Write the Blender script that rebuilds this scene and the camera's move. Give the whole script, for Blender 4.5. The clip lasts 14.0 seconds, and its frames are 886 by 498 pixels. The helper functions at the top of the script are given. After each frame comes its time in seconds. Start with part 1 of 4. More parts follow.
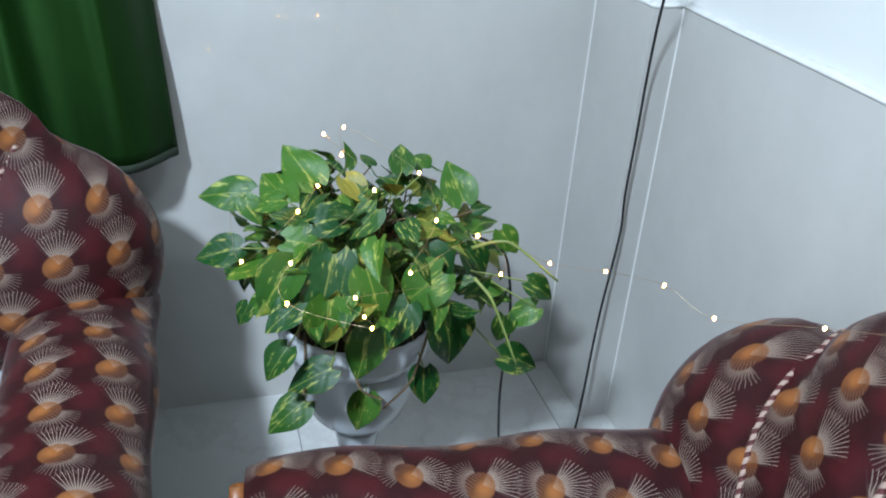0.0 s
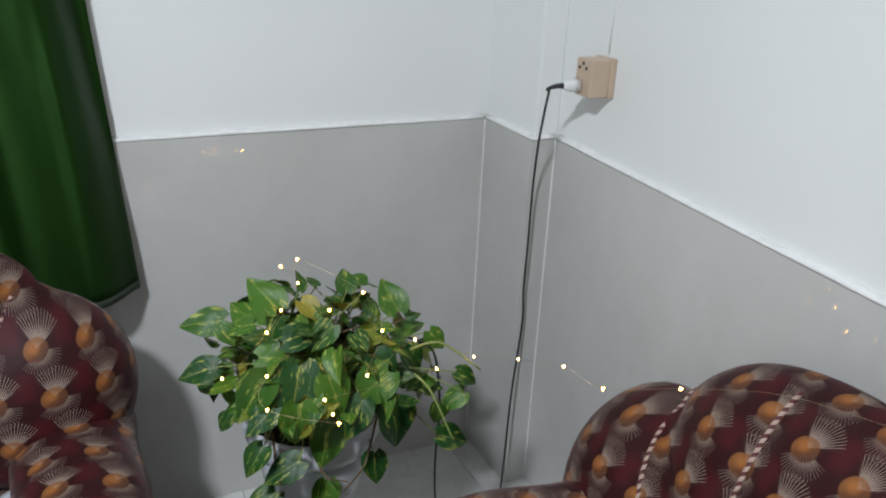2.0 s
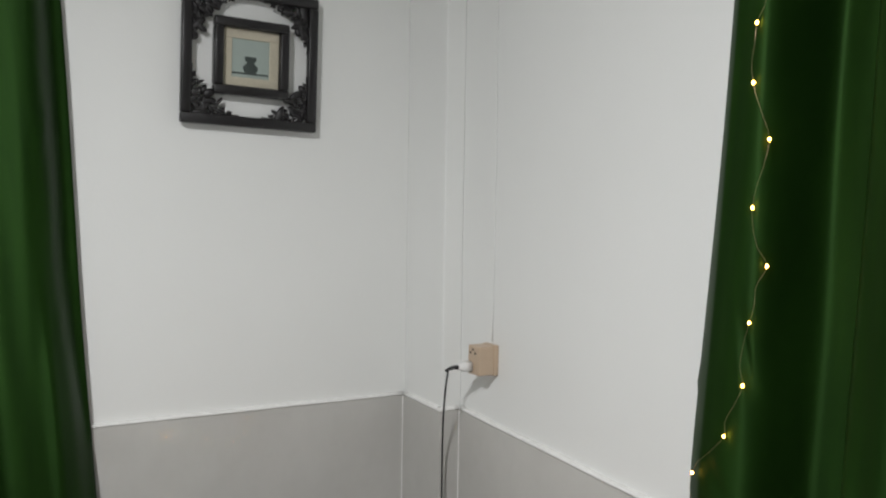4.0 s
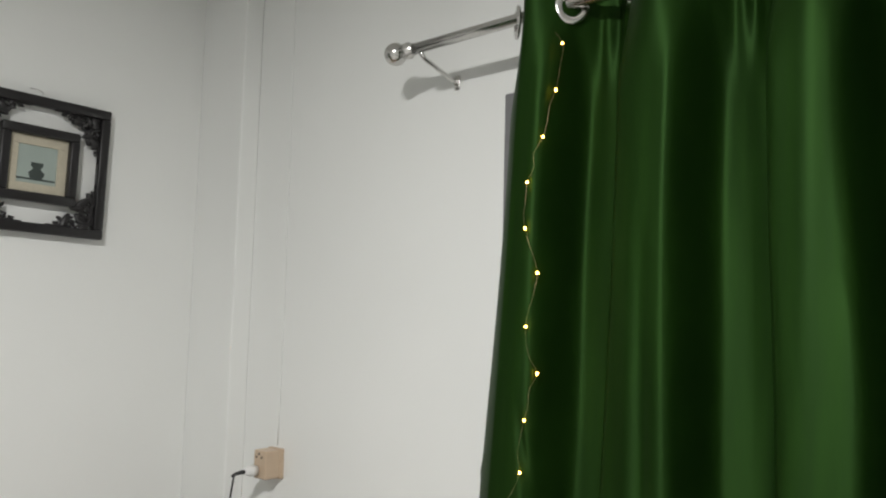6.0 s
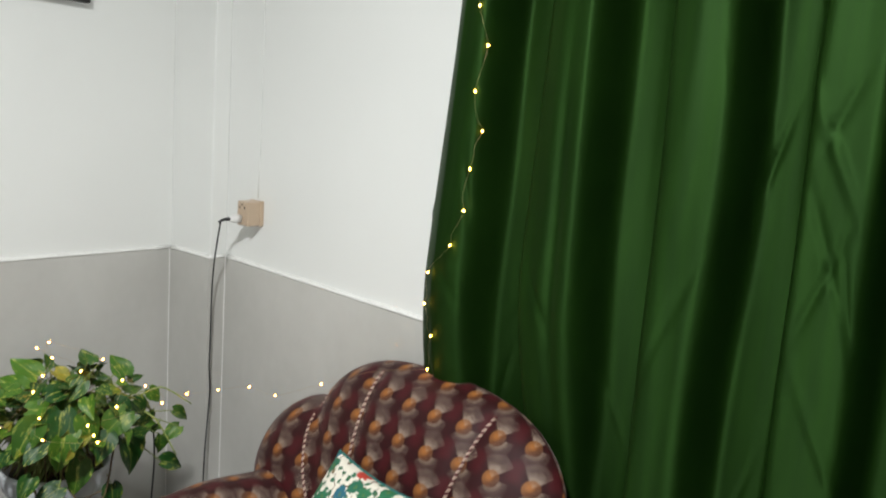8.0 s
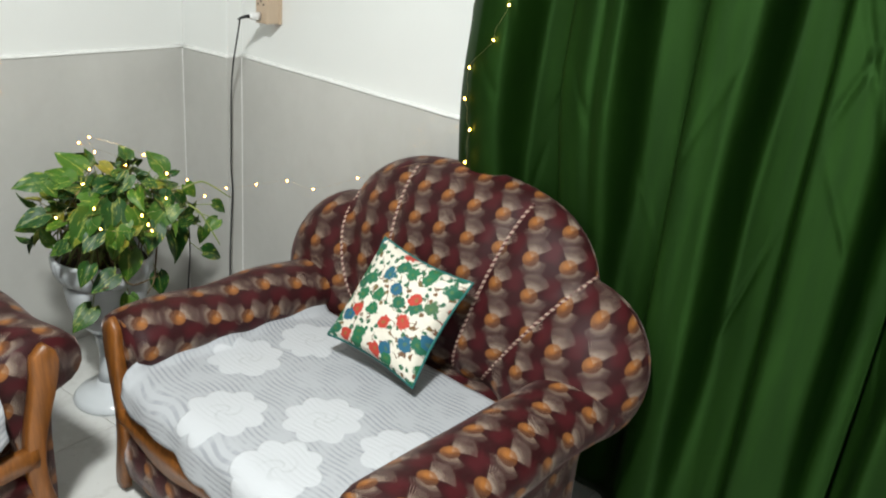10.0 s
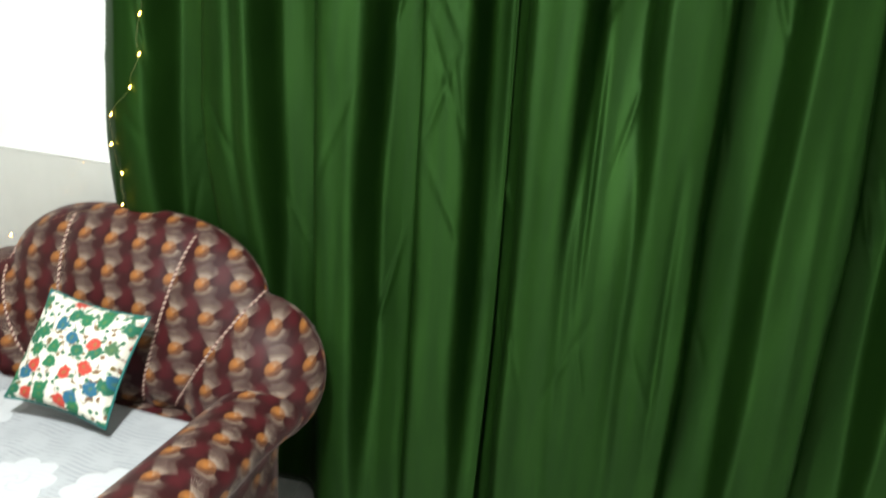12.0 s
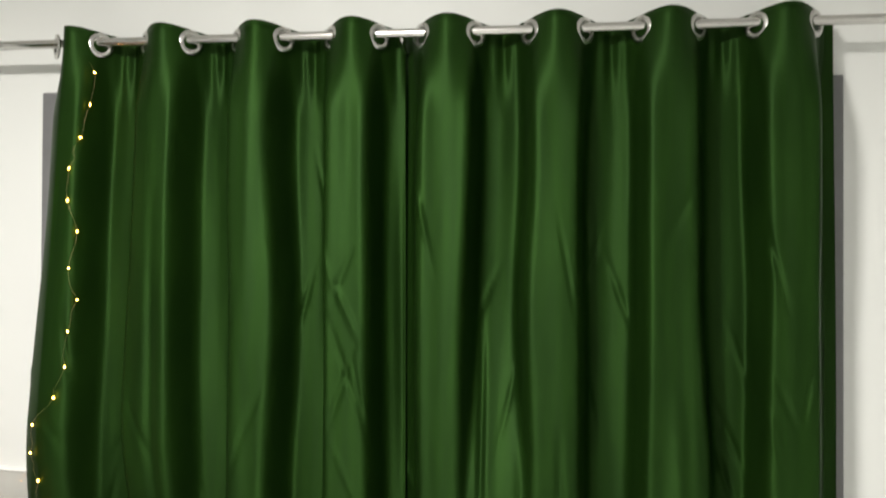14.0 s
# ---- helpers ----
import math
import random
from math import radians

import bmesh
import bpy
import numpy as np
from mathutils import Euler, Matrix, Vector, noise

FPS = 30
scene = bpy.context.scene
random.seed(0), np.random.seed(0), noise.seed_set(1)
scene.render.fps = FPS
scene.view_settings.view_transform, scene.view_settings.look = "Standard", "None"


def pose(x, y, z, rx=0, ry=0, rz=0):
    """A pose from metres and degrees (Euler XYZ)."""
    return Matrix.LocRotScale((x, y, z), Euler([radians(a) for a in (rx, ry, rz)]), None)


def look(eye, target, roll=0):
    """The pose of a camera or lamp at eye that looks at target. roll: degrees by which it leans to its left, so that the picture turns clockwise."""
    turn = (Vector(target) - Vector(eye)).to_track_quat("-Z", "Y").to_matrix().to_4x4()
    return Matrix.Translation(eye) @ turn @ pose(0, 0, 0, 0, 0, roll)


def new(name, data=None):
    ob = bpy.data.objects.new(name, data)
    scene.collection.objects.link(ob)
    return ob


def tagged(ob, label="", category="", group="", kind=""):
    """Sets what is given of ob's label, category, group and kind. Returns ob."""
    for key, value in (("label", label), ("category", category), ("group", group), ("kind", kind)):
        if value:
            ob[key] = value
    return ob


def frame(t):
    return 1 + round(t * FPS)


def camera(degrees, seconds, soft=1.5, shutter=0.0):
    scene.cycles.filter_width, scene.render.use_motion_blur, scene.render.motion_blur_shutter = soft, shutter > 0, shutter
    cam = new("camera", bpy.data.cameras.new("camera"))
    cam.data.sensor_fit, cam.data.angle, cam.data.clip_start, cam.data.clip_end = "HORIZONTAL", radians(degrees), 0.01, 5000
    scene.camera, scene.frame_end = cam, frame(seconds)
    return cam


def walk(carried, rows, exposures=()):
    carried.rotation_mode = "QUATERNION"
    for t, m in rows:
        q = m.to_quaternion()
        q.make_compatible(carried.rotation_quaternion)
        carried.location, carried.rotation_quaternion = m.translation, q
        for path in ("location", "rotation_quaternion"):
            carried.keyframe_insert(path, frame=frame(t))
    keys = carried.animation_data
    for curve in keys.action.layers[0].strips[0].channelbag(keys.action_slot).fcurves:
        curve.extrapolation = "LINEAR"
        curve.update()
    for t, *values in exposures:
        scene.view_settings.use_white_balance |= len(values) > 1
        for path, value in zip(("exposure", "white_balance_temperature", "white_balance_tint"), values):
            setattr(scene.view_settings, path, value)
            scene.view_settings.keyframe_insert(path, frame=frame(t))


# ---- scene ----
cam = camera(57.6, 14.0, soft=2.0, shutter=0.35)
PATH = [
    (0, (-0.878, -1.588, 1.257), (-0.337, 0.091, 0.314), 3.8),
    (0.5, (-0.894, -1.617, 1.332), (-0.372, 0.062, 0.378), 3.4),
    (1, (-0.97, -1.658, 1.359), (-0.401, 0.019, 0.429), 1.3),
    (1.5, (-1.033, -1.719, 1.388), (-0.272, -0.07, 0.55), 2.5),
    (2, (-1.036, -1.794, 1.425), (-0.227, -0.124, 0.678), 2.5),
    (2.5, (-1.043, -1.906, 1.443), (-0.176, -0.205, 0.846), 2.3),
    (3, (-1.112, -2.02, 1.5), (-0.168, -0.302, 1.107), 2.3),
    (3.2, (-1.088, -2.082, 1.507), (-0.148, -0.345, 1.195), 2.0),
    (5.3, (-1.368, -2.258, 1.558), (-0.079, -0.733, 1.672), 1.2),
    (5.5, (-1.378, -2.265, 1.558), (-0.002, -0.819, 1.684), 1.1),
    (6, (-1.399, -2.288, 1.556), (0.073, -0.945, 1.729), 1.5),
    (6.5, (-1.418, -2.336, 1.548), (0.098, -1.036, 1.646), 3.4),
    (7, (-1.54, -2.419, 1.536), (0.015, -1.163, 1.451), 4.0),
    (7.5, (-1.597, -2.477, 1.491), (-0.05, -1.228, 1.269), 4.3),
    (8, (-1.617, -2.499, 1.477), (-0.086, -1.252, 1.164), 4.1),
    (8.5, (-1.606, -2.494, 1.441), (-0.117, -1.243, 0.974), 3.8),
    (8.7, (-1.604, -2.484, 1.433), (-0.131, -1.238, 0.904), 3.8),
    (10.8, (-1.935, -2.397, 1.423), (-0.334, -1.564, 0.563), 4.5),
    (11, (-1.907, -2.42, 1.394), (-0.232, -1.712, 0.563), 4.9),
    (11.5, (-1.924, -2.474, 1.335), (-0.141, -1.97, 0.584), 5.0),
    (12, (-1.983, -2.569, 1.519), (-0.138, -2.166, 0.863), 3.4),
    (12.5, (-2.047, -2.627, 1.563), (-0.135, -2.286, 1.086), 2.7),
    (13, (-2.125, -2.656, 1.556), (-0.175, -2.343, 1.242), 0.4),
    (13.5, (-2.176, -2.652, 1.564), (-0.199, -2.381, 1.424), 0.0),
    (14, (-2.21, -2.674, 1.579), (-0.226, -2.417, 1.601), 0.3),
]
EXPOSURES = [
    (0.0, 0.92, 5200, 0), (1.5, 0.47, 5700, 4), (3.2, 0.12, 6200, 7), (5.3, 0.08, 6650, 6), (6.5, 0.32, 6600, 5), (8.5, 0.55, 6450, 3),
    (10.8, 0.84, 6450, -1), (11.5, 1.02, 6450, -2), (12.5, 1.28, 6500, -3), (13.4, 1.12, 6700, 1), (14.0, 0.78, 6950, 5),
]
walk(cam, [(t, look(eye, target, roll)) for t, eye, target, roll in PATH], EXPOSURES)

# ---- world, light ----
world = bpy.data.worlds.new("night")
world.use_nodes = True
world.node_tree.nodes["Background"].inputs[0].default_value = (0.02, 0.025, 0.04, 1)
world.node_tree.nodes["Background"].inputs[1].default_value = 0.1
scene.world = world

LAMP = (-1.86, -1.96, 2.64)
lamp_data = bpy.data.lights.new("ceiling_lamp", "AREA")
lamp_data.shape, lamp_data.size, lamp_data.energy = "DISK", 0.25, 65
lamp_data.color = (1.0, 0.972, 0.985)
lamp = new("ceiling_lamp", lamp_data)
lamp.matrix_world = look(LAMP, (LAMP[0], LAMP[1], 0))


# ---- helpers of this scene ----
def part(name, bm, material, parent=None, label="", smooth=True):
    """Links a bmesh as one mesh object under a thing or part."""
    me = bpy.data.meshes.new(name)
    bm.to_mesh(me)
    bm.free()
    if smooth:
        for p in me.polygons:
            p.use_smooth = True
    for m in material if isinstance(material, (list, tuple)) else [material]:
        me.materials.append(m)
    ob = new(name, me)
    if parent is not None:
        ob.parent = parent
    if label:
        tagged(ob, label)
    return ob


def thing(name, label, category, m=None, group="", kind=""):
    ob = new(name)
    ob.empty_display_size = 0.05
    if m is not None:
        ob.matrix_world = m
    return tagged(ob, label, category, group, kind)


def box(bm, lo, hi, bevel=0.0, segments=2):
    """A box between two corners, bevelled."""
    made = bmesh.ops.create_cube(bm, size=1)["verts"]
    for v in made:
        v.co = Vector([lo[i] + (v.co[i] + 0.5) * (hi[i] - lo[i]) for i in range(3)])
    if bevel:
        edges = list({e for v in made for e in v.link_edges})
        bmesh.ops.bevel(bm, geom=edges, offset=bevel, segments=segments, profile=0.5, affect="EDGES")
    return bm


def box_bm(lo, hi, bevel=0.0, segments=2):
    return cube_uv(box(bmesh.new(), lo, hi, bevel, segments))


def cube_uv(bm):
    uv = bm.loops.layers.uv.verify()
    for f in bm.faces:
        f.normal_update()
        n = [abs(c) for c in f.normal]
        k = n.index(max(n))
        for l in f.loops:
            c = l.vert.co
            l[uv].uv = [(c.y, c.z), (c.x, c.z), (c.x, c.y)][k]
    return bm


def loft(rings, closed=True, caps=True, bm=None):
    """A skin through rings of points; UV in metres along and round."""
    bm = bm or bmesh.new()
    uv = bm.loops.layers.uv.verify()
    grid = [[bm.verts.new(p) for p in ring] for ring in rings]
    n = len(rings[0])
    along = [0.0]
    for a, b in zip(rings, rings[1:]):
        along.append(along[-1] + sum((Vector(p) - Vector(q)).length for p, q in zip(a, b)) / n)
    best = max(rings, key=lambda r: sum((Vector(r[i]) - Vector(r[i - 1])).length for i in range(1, n)))
    around = [0.0]
    for i in range(1, n + 1):
        around.append(around[-1] + (Vector(best[i % n]) - Vector(best[i - 1])).length)
    for i in range(len(rings) - 1):
        for j in range(n if closed else n - 1):
            k = (j + 1) % n
            f = bm.faces.new((grid[i][j], grid[i][k], grid[i + 1][k], grid[i + 1][j]))
            for l, c in zip(f.loops, ((i, j), (i, j + 1), (i + 1, j + 1), (i + 1, j))):
                l[uv].uv = (along[c[0]], around[c[1]])
    if caps and closed:
        for ring, flip in ((grid[0], True), (grid[-1], False)):
            f = bm.faces.new(ring[::-1] if flip else ring)
            for l in f.loops:
                l[uv].uv = (l.vert.co.x, l.vert.co.z)
    bmesh.ops.recalc_face_normals(bm, faces=bm.faces)
    return bm


def circle(c, r, n, u=(1, 0, 0), v=(0, 1, 0), turn=0.0):
    c, u, v = Vector(c), Vector(u), Vector(v)
    return [c + r * (math.cos(turn + 2 * math.pi * i / n) * u + math.sin(turn + 2 * math.pi * i / n) * v) for i in range(n)]


def tube(points, r, n=8, taper=None, twist=0.0, bm=None):
    """A round tube along points."""
    pts = [Vector(p) for p in points]
    rings, up = [], Vector((0.3, 0.2, 1)).normalized()
    for i, p in enumerate(pts):
        d = (pts[min(i + 1, len(pts) - 1)] - pts[max(i - 1, 0)]).normalized()
        side = d.cross(up)
        if side.length < 1e-3:
            side = d.orthogonal()
        side.normalize()
        up = side.cross(d).normalized()
        k = taper(i / (len(pts) - 1)) if taper else 1.0
        rings.append(circle(p, r * k, n, side, up, twist * i))
    return loft(rings, bm=bm)


def spin(profile, n=40, bm=None):
    """A turned body from (radius, height) pairs."""
    return loft([circle((0, 0, z), max(r, 1e-4), n) for r, z in profile], bm=bm)


def smooth_path(pts, steps=8):
    """Catmull-Rom through points."""
    pts = [Vector(p) for p in pts]
    ext = [2 * pts[0] - pts[1]] + pts + [2 * pts[-1] - pts[-2]]
    out = []
    for i in range(1, len(ext) - 2):
        a, b, c, d = ext[i - 1 : i + 3]
        for s in range(steps):
            t = s / steps
            out.append(0.5 * ((2 * b) + (c - a) * t + (2 * a - 5 * b + 4 * c - d) * t**2 + (3 * b - a - 3 * c + d) * t**3))
    return out + [pts[-1]]


# ---- materials ----
class Nodes:
    """Short forms for building a node material."""

    def __init__(self, name):
        self.mat = bpy.data.materials.new(name)
        self.mat.use_nodes = True
        self.nt = self.mat.node_tree
        self.bsdf = self.nt.nodes["Principled BSDF"]

    def node(self, kind, **props):
        n = self.nt.nodes.new(kind)
        for k, v in props.items():
            setattr(n, k, v)
        return n

    def plug(self, socket, value):
        if isinstance(value, bpy.types.NodeSocket):
            self.nt.links.new(value, socket)
        else:
            socket.default_value = value

    def m(self, op, a, b=0.0, c=0.0, clamp=False):
        n = self.node("ShaderNodeMath", operation=op, use_clamp=clamp)
        for s, v in zip(n.inputs, (a, b, c)):
            self.plug(s, v)
        return n.outputs[0]

    def ramp(self, x, lo, hi):
        """0 below lo to 1 above hi (or the other way), smoothly."""
        n = self.node("ShaderNodeMapRange", interpolation_type="SMOOTHSTEP")
        self.plug(n.inputs["Value"], x)
        a, b, lo_out, hi_out = (lo, hi, 0.0, 1.0) if lo < hi else (hi, lo, 1.0, 0.0)
        for k, v in (("From Min", a), ("From Max", b), ("To Min", lo_out), ("To Max", hi_out)):
            n.inputs[k].default_value = v
        return n.outputs[0]

    def mix(self, fac, a, b):
        n = self.node("ShaderNodeMix", data_type="RGBA")
        self.plug(n.inputs[0], fac)
        for s, v in ((n.inputs[6], a), (n.inputs[7], b)):
            self.plug(s, (*v, 1) if isinstance(v, tuple) else v)
        return n.outputs[2]

    def coords(self, kind="Object"):
        return self.node("ShaderNodeTexCoord").outputs[kind]

    def scaled(self, vec, s):
        n = self.node("ShaderNodeVectorMath", operation="MULTIPLY")
        self.plug(n.inputs[0], vec)
        n.inputs[1].default_value = s if isinstance(s, tuple) else (s, s, s)
        return n.outputs[0]

    def noise(self, vec, scale, detail=4.0, rough=0.55, out="Fac"):
        n = self.node("ShaderNodeTexNoise")
        self.plug(n.inputs["Vector"], vec)
        n.inputs["Scale"].default_value, n.inputs["Detail"].default_value, n.inputs["Roughness"].default_value = scale, detail, rough
        return n.outputs[out]

    def xyz(self, vec):
        n = self.node("ShaderNodeSeparateXYZ")
        self.plug(n.inputs[0], vec)
        return n.outputs

    def join(self, x, y, z=0.0):
        n = self.node("ShaderNodeCombineXYZ")
        for s, v in zip(n.inputs, (x, y, z)):
            self.plug(s, v)
        return n.outputs[0]

    def bump(self, height, strength=0.2, distance=0.01):
        n = self.node("ShaderNodeBump")
        n.inputs["Strength"].default_value, n.inputs["Distance"].default_value = strength, distance
        self.plug(n.inputs["Height"], height)
        self.plug(self.bsdf.inputs["Normal"], n.outputs[0])

    def set(self, **values):
        for k, v in values.items():
            s = self.bsdf.inputs[k.replace("_", " ")]
            self.plug(s, (*v, 1) if isinstance(v, tuple) and len(v) == 3 and s.type == "RGBA" else v)
        return self.mat


def make_wall():
    n = Nodes("wall_paint")
    p = n.coords()
    blotch, grain = n.noise(p, 1.6, 3), n.noise(p, 140, 2)
    n.bump(n.m("ADD", n.m("MULTIPLY", grain, 0.4), n.noise(p, 9, 3)), 0.12, 0.004)
    return n.set(Base_Color=n.mix(blotch, (0.76, 0.77, 0.755), (0.83, 0.84, 0.825)), Roughness=0.55)


def make_wall_tile():
    n = Nodes("wall_tile")
    p = n.coords()
    cloud, fine = n.noise(n.scaled(p, (1, 1, 0.7)), 2.3, 5, 0.6), n.noise(p, 26, 4)
    c = n.mix(n.ramp(cloud, 0.3, 0.75), (0.49, 0.485, 0.46), (0.585, 0.58, 0.553))
    c = n.mix(n.m("MULTIPLY", fine, 0.3), c, (0.63, 0.62, 0.60))
    n.bump(n.noise(p, 5, 2), 0.05, 0.003)
    return n.set(Base_Color=c, Roughness=n.m("ADD", 0.012, n.m("MULTIPLY", n.noise(p, 14, 3), 0.045)), Specular_IOR_Level=0.5)


def make_floor_tile():
    n = Nodes("floor_tile")
    p = n.coords("Object")
    r = n.node("ShaderNodeObjectInfo").outputs["Random"]
    q = n.node("ShaderNodeVectorMath", operation="ADD")
    n.plug(q.inputs[0], p)
    n.plug(q.inputs[1], n.join(n.m("MULTIPLY", r, 40.0), n.m("MULTIPLY", r, 17.0)))
    q = q.outputs[0]
    vein = n.ramp(n.m("ABSOLUTE", n.m("SUBTRACT", n.noise(q, 3.0, 6, 0.65), 0.5)), 0.0, 0.05)
    c = n.mix(n.noise(q, 5, 5), (0.58, 0.58, 0.565), (0.70, 0.70, 0.68))
    c = n.mix(n.m("MULTIPLY", n.m("SUBTRACT", 1.0, vein), 0.25), c, (0.42, 0.41, 0.39))
    c = n.mix(n.m("MULTIPLY", n.ramp(n.noise(q, 55, 3), 0.62, 0.75), 0.25), c, (0.33, 0.31, 0.28))
    return n.set(Base_Color=c, Roughness=n.m("ADD", 0.10, n.m("MULTIPLY", n.noise(q, 7, 4), 0.16)))


def make_plain(name, color, rough=0.5, metal=0.0, vary=0.15, scale=30.0, bump=0.05, **more):
    n = Nodes(name)
    p = n.coords()
    g = n.noise(p, scale, 4)
    lo = tuple(c * (1 - vary) for c in color)
    hi = tuple(min(1.0, c * (1 + vary)) for c in color)
    if bump:
        n.bump(n.noise(p, scale * 3, 3), bump, 0.002)
    return n.set(Base_Color=n.mix(g, lo, hi), Roughness=n.m("ADD", rough * 0.85, n.m("MULTIPLY", g, rough * 0.3)), Metallic=metal, **more)


def make_wood():
    n = Nodes("varnished_wood")
    p = n.coords()
    g = n.noise(n.scaled(p, (40, 40, 3)), 2.0, 6, 0.65)
    c = n.mix(n.ramp(g, 0.3, 0.72), (0.13, 0.045, 0.008), (0.25, 0.088, 0.016))
    n.bump(g, 0.08, 0.002)
    return n.set(Base_Color=c, Roughness=0.42, Coat_Weight=0.1)


def make_upholstery():
    """Maroon velvet woven with shells, golden discs and silver sweeps in staggered rows."""
    n = Nodes("shell_velvet")
    uvs = n.coords("UV")
    wob = n.noise(uvs, 7.0, 2, 0.5, "Color")
    u, v, _ = n.xyz(uvs)
    w1, w2, _ = n.xyz(wob)
    u = n.m("ADD", u, n.m("MULTIPLY", n.m("SUBTRACT", w1, 0.5), 0.012))
    v = n.m("ADD", v, n.m("MULTIPLY", n.m("SUBTRACT", w2, 0.5), 0.012))
    a = n.m("DIVIDE", u, 0.095)
    b = n.m("DIVIDE", v, 0.089)
    row = n.m("FLOOR", b)
    x = n.m("SUBTRACT", n.m("FRACT", n.m("ADD", a, n.m("MULTIPLY", row, 0.25))), 0.5)
    y = n.m("SUBTRACT", n.m("FRACT", b), 0.5)

    below = n.m("FLOOR", n.m("ADD", b, 0.36))
    x_low = n.m("SUBTRACT", n.m("FRACT", n.m("ADD", a, n.m("MULTIPLY", below, 0.25))), 0.5)
    y_low = n.m("SUBTRACT", n.m("SUBTRACT", b, below), 0.5)

    def shell(x, y, cx, cy, turn, spread, reach, count):
        """Fine silver rays from a point: (rays, glow at their root)."""
        px, py = n.m("SUBTRACT", x, cx), n.m("SUBTRACT", y, cy)
        rad = n.m("SQRT", n.m("ADD", n.m("MULTIPLY", px, px), n.m("MULTIPLY", py, py)))
        fwd = n.m("ADD", n.m("MULTIPLY", px, math.sin(turn)), n.m("MULTIPLY", py, math.cos(turn)))
        off = n.m("SUBTRACT", n.m("MULTIPLY", px, math.cos(turn)), n.m("MULTIPLY", py, math.sin(turn)))
        ang = n.m("ARCTAN2", off, fwd)
        away = n.m("ABSOLUTE", ang)
        # rays of even thickness, so that they part towards the rim
        gap = n.m("MULTIPLY", n.m("ABSOLUTE", n.m("SUBTRACT", n.m("FRACT", n.m("MULTIPLY", ang, count)), 0.5)), n.m("ADD", rad, 0.03))
        line = n.ramp(gap, 0.055, 0.020)
        rim = n.m("SUBTRACT", reach, n.m("MULTIPLY", away, 0.09))
        area = n.m("MULTIPLY", n.ramp(n.m("SUBTRACT", rad, rim), 0.015, -0.015), n.ramp(away, spread + 0.08, spread - 0.08))
        glow = n.m("MULTIPLY", area, n.ramp(rad, reach * 0.72, 0.06))
        return n.m("MULTIPLY", area, line), glow

    up_rays, up_glow = shell(x, y, -0.02, -0.13, 0.16, 0.78, 0.62, 9.0)
    side_rays, side_glow = shell(x_low, y_low, 0.02, -0.18, 2.80, 1.15, 0.52, 7.6)
    dx, dy = n.m("ADD", x, 0.03), n.m("ADD", y, 0.17)
    disc_r = n.m("SQRT", n.m("ADD", n.m("MULTIPLY", dx, dx), n.m("MULTIPLY", dy, dy)))
    disc = n.m("MULTIPLY", n.ramp(disc_r, 0.245, 0.205), n.ramp(dy, -0.30, -0.16))
    across = n.m("SUBTRACT", n.m("MULTIPLY", dx, 0.7), n.m("MULTIPLY", dy, 0.7))
    # woven from ochre to brown, as if it were a ball
    gold = n.mix(n.ramp(across, -0.14, 0.22), (0.18, 0.070, 0.021), (0.05, 0.014, 0.008))
    core = n.ramp(n.m("SQRT", n.m("ADD", n.m("POWER", n.m("ADD", dx, 0.05), 2.0), n.m("POWER", n.m("SUBTRACT", dy, 0.04), 2.0))), 0.17, 0.02)
    gold = n.mix(n.m("MULTIPLY", core, 0.75), gold, (0.31, 0.122, 0.030))
    hatch = n.m("MULTIPLY", n.ramp(across, 0.04, 0.12), n.ramp(n.m("ABSOLUTE", n.m("SUBTRACT", n.m("FRACT", n.m("MULTIPLY", n.m("ADD", dx, dy), 15.0)), 0.5)), 0.22, 0.08))
    ground = n.mix(n.noise(uvs, 60.0, 4), (0.015, 0.0026, 0.0028), (0.034, 0.0042, 0.0055))
    patch = n.m("MULTIPLY", n.ramp(n.m("ABSOLUTE", n.m("SUBTRACT", n.m("ABSOLUTE", x), 0.5)), 0.3, 0.05), n.ramp(n.m("ABSOLUTE", n.m("SUBTRACT", y, 0.15)), 0.4, 0.15))
    c = n.mix(patch, ground, (0.048, 0.005, 0.007))
    c = n.mix(n.m("MULTIPLY", side_glow, 0.9), c, (0.225, 0.165, 0.125))
    c = n.mix(n.m("MULTIPLY", up_glow, 0.9), c, (0.255, 0.19, 0.147))
    c = n.mix(n.m("MULTIPLY", n.m("MAXIMUM", n.m("MULTIPLY", side_rays, 0.45), up_rays), 0.75), c, (0.42, 0.34, 0.28))
    c = n.mix(disc, c, n.mix(n.m("MULTIPLY", hatch, 0.5), gold, (0.21, 0.125, 0.075)))
    c = n.mix(n.m("MULTIPLY", n.m("MULTIPLY", up_rays, disc), 0.4), c, (0.36, 0.25, 0.18))
    n.bump(n.m("ADD", n.m("MULTIPLY", n.noise(uvs, 900.0, 2), 0.4), n.noise(uvs, 30.0, 3)), 0.25, 0.003)
    return n.set(Base_Color=c, Roughness=0.58, Specular_IOR_Level=0.22, Sheen_Weight=0.24, Sheen_Roughness=0.32, Sheen_Tint=(0.9, 0.75, 0.72))


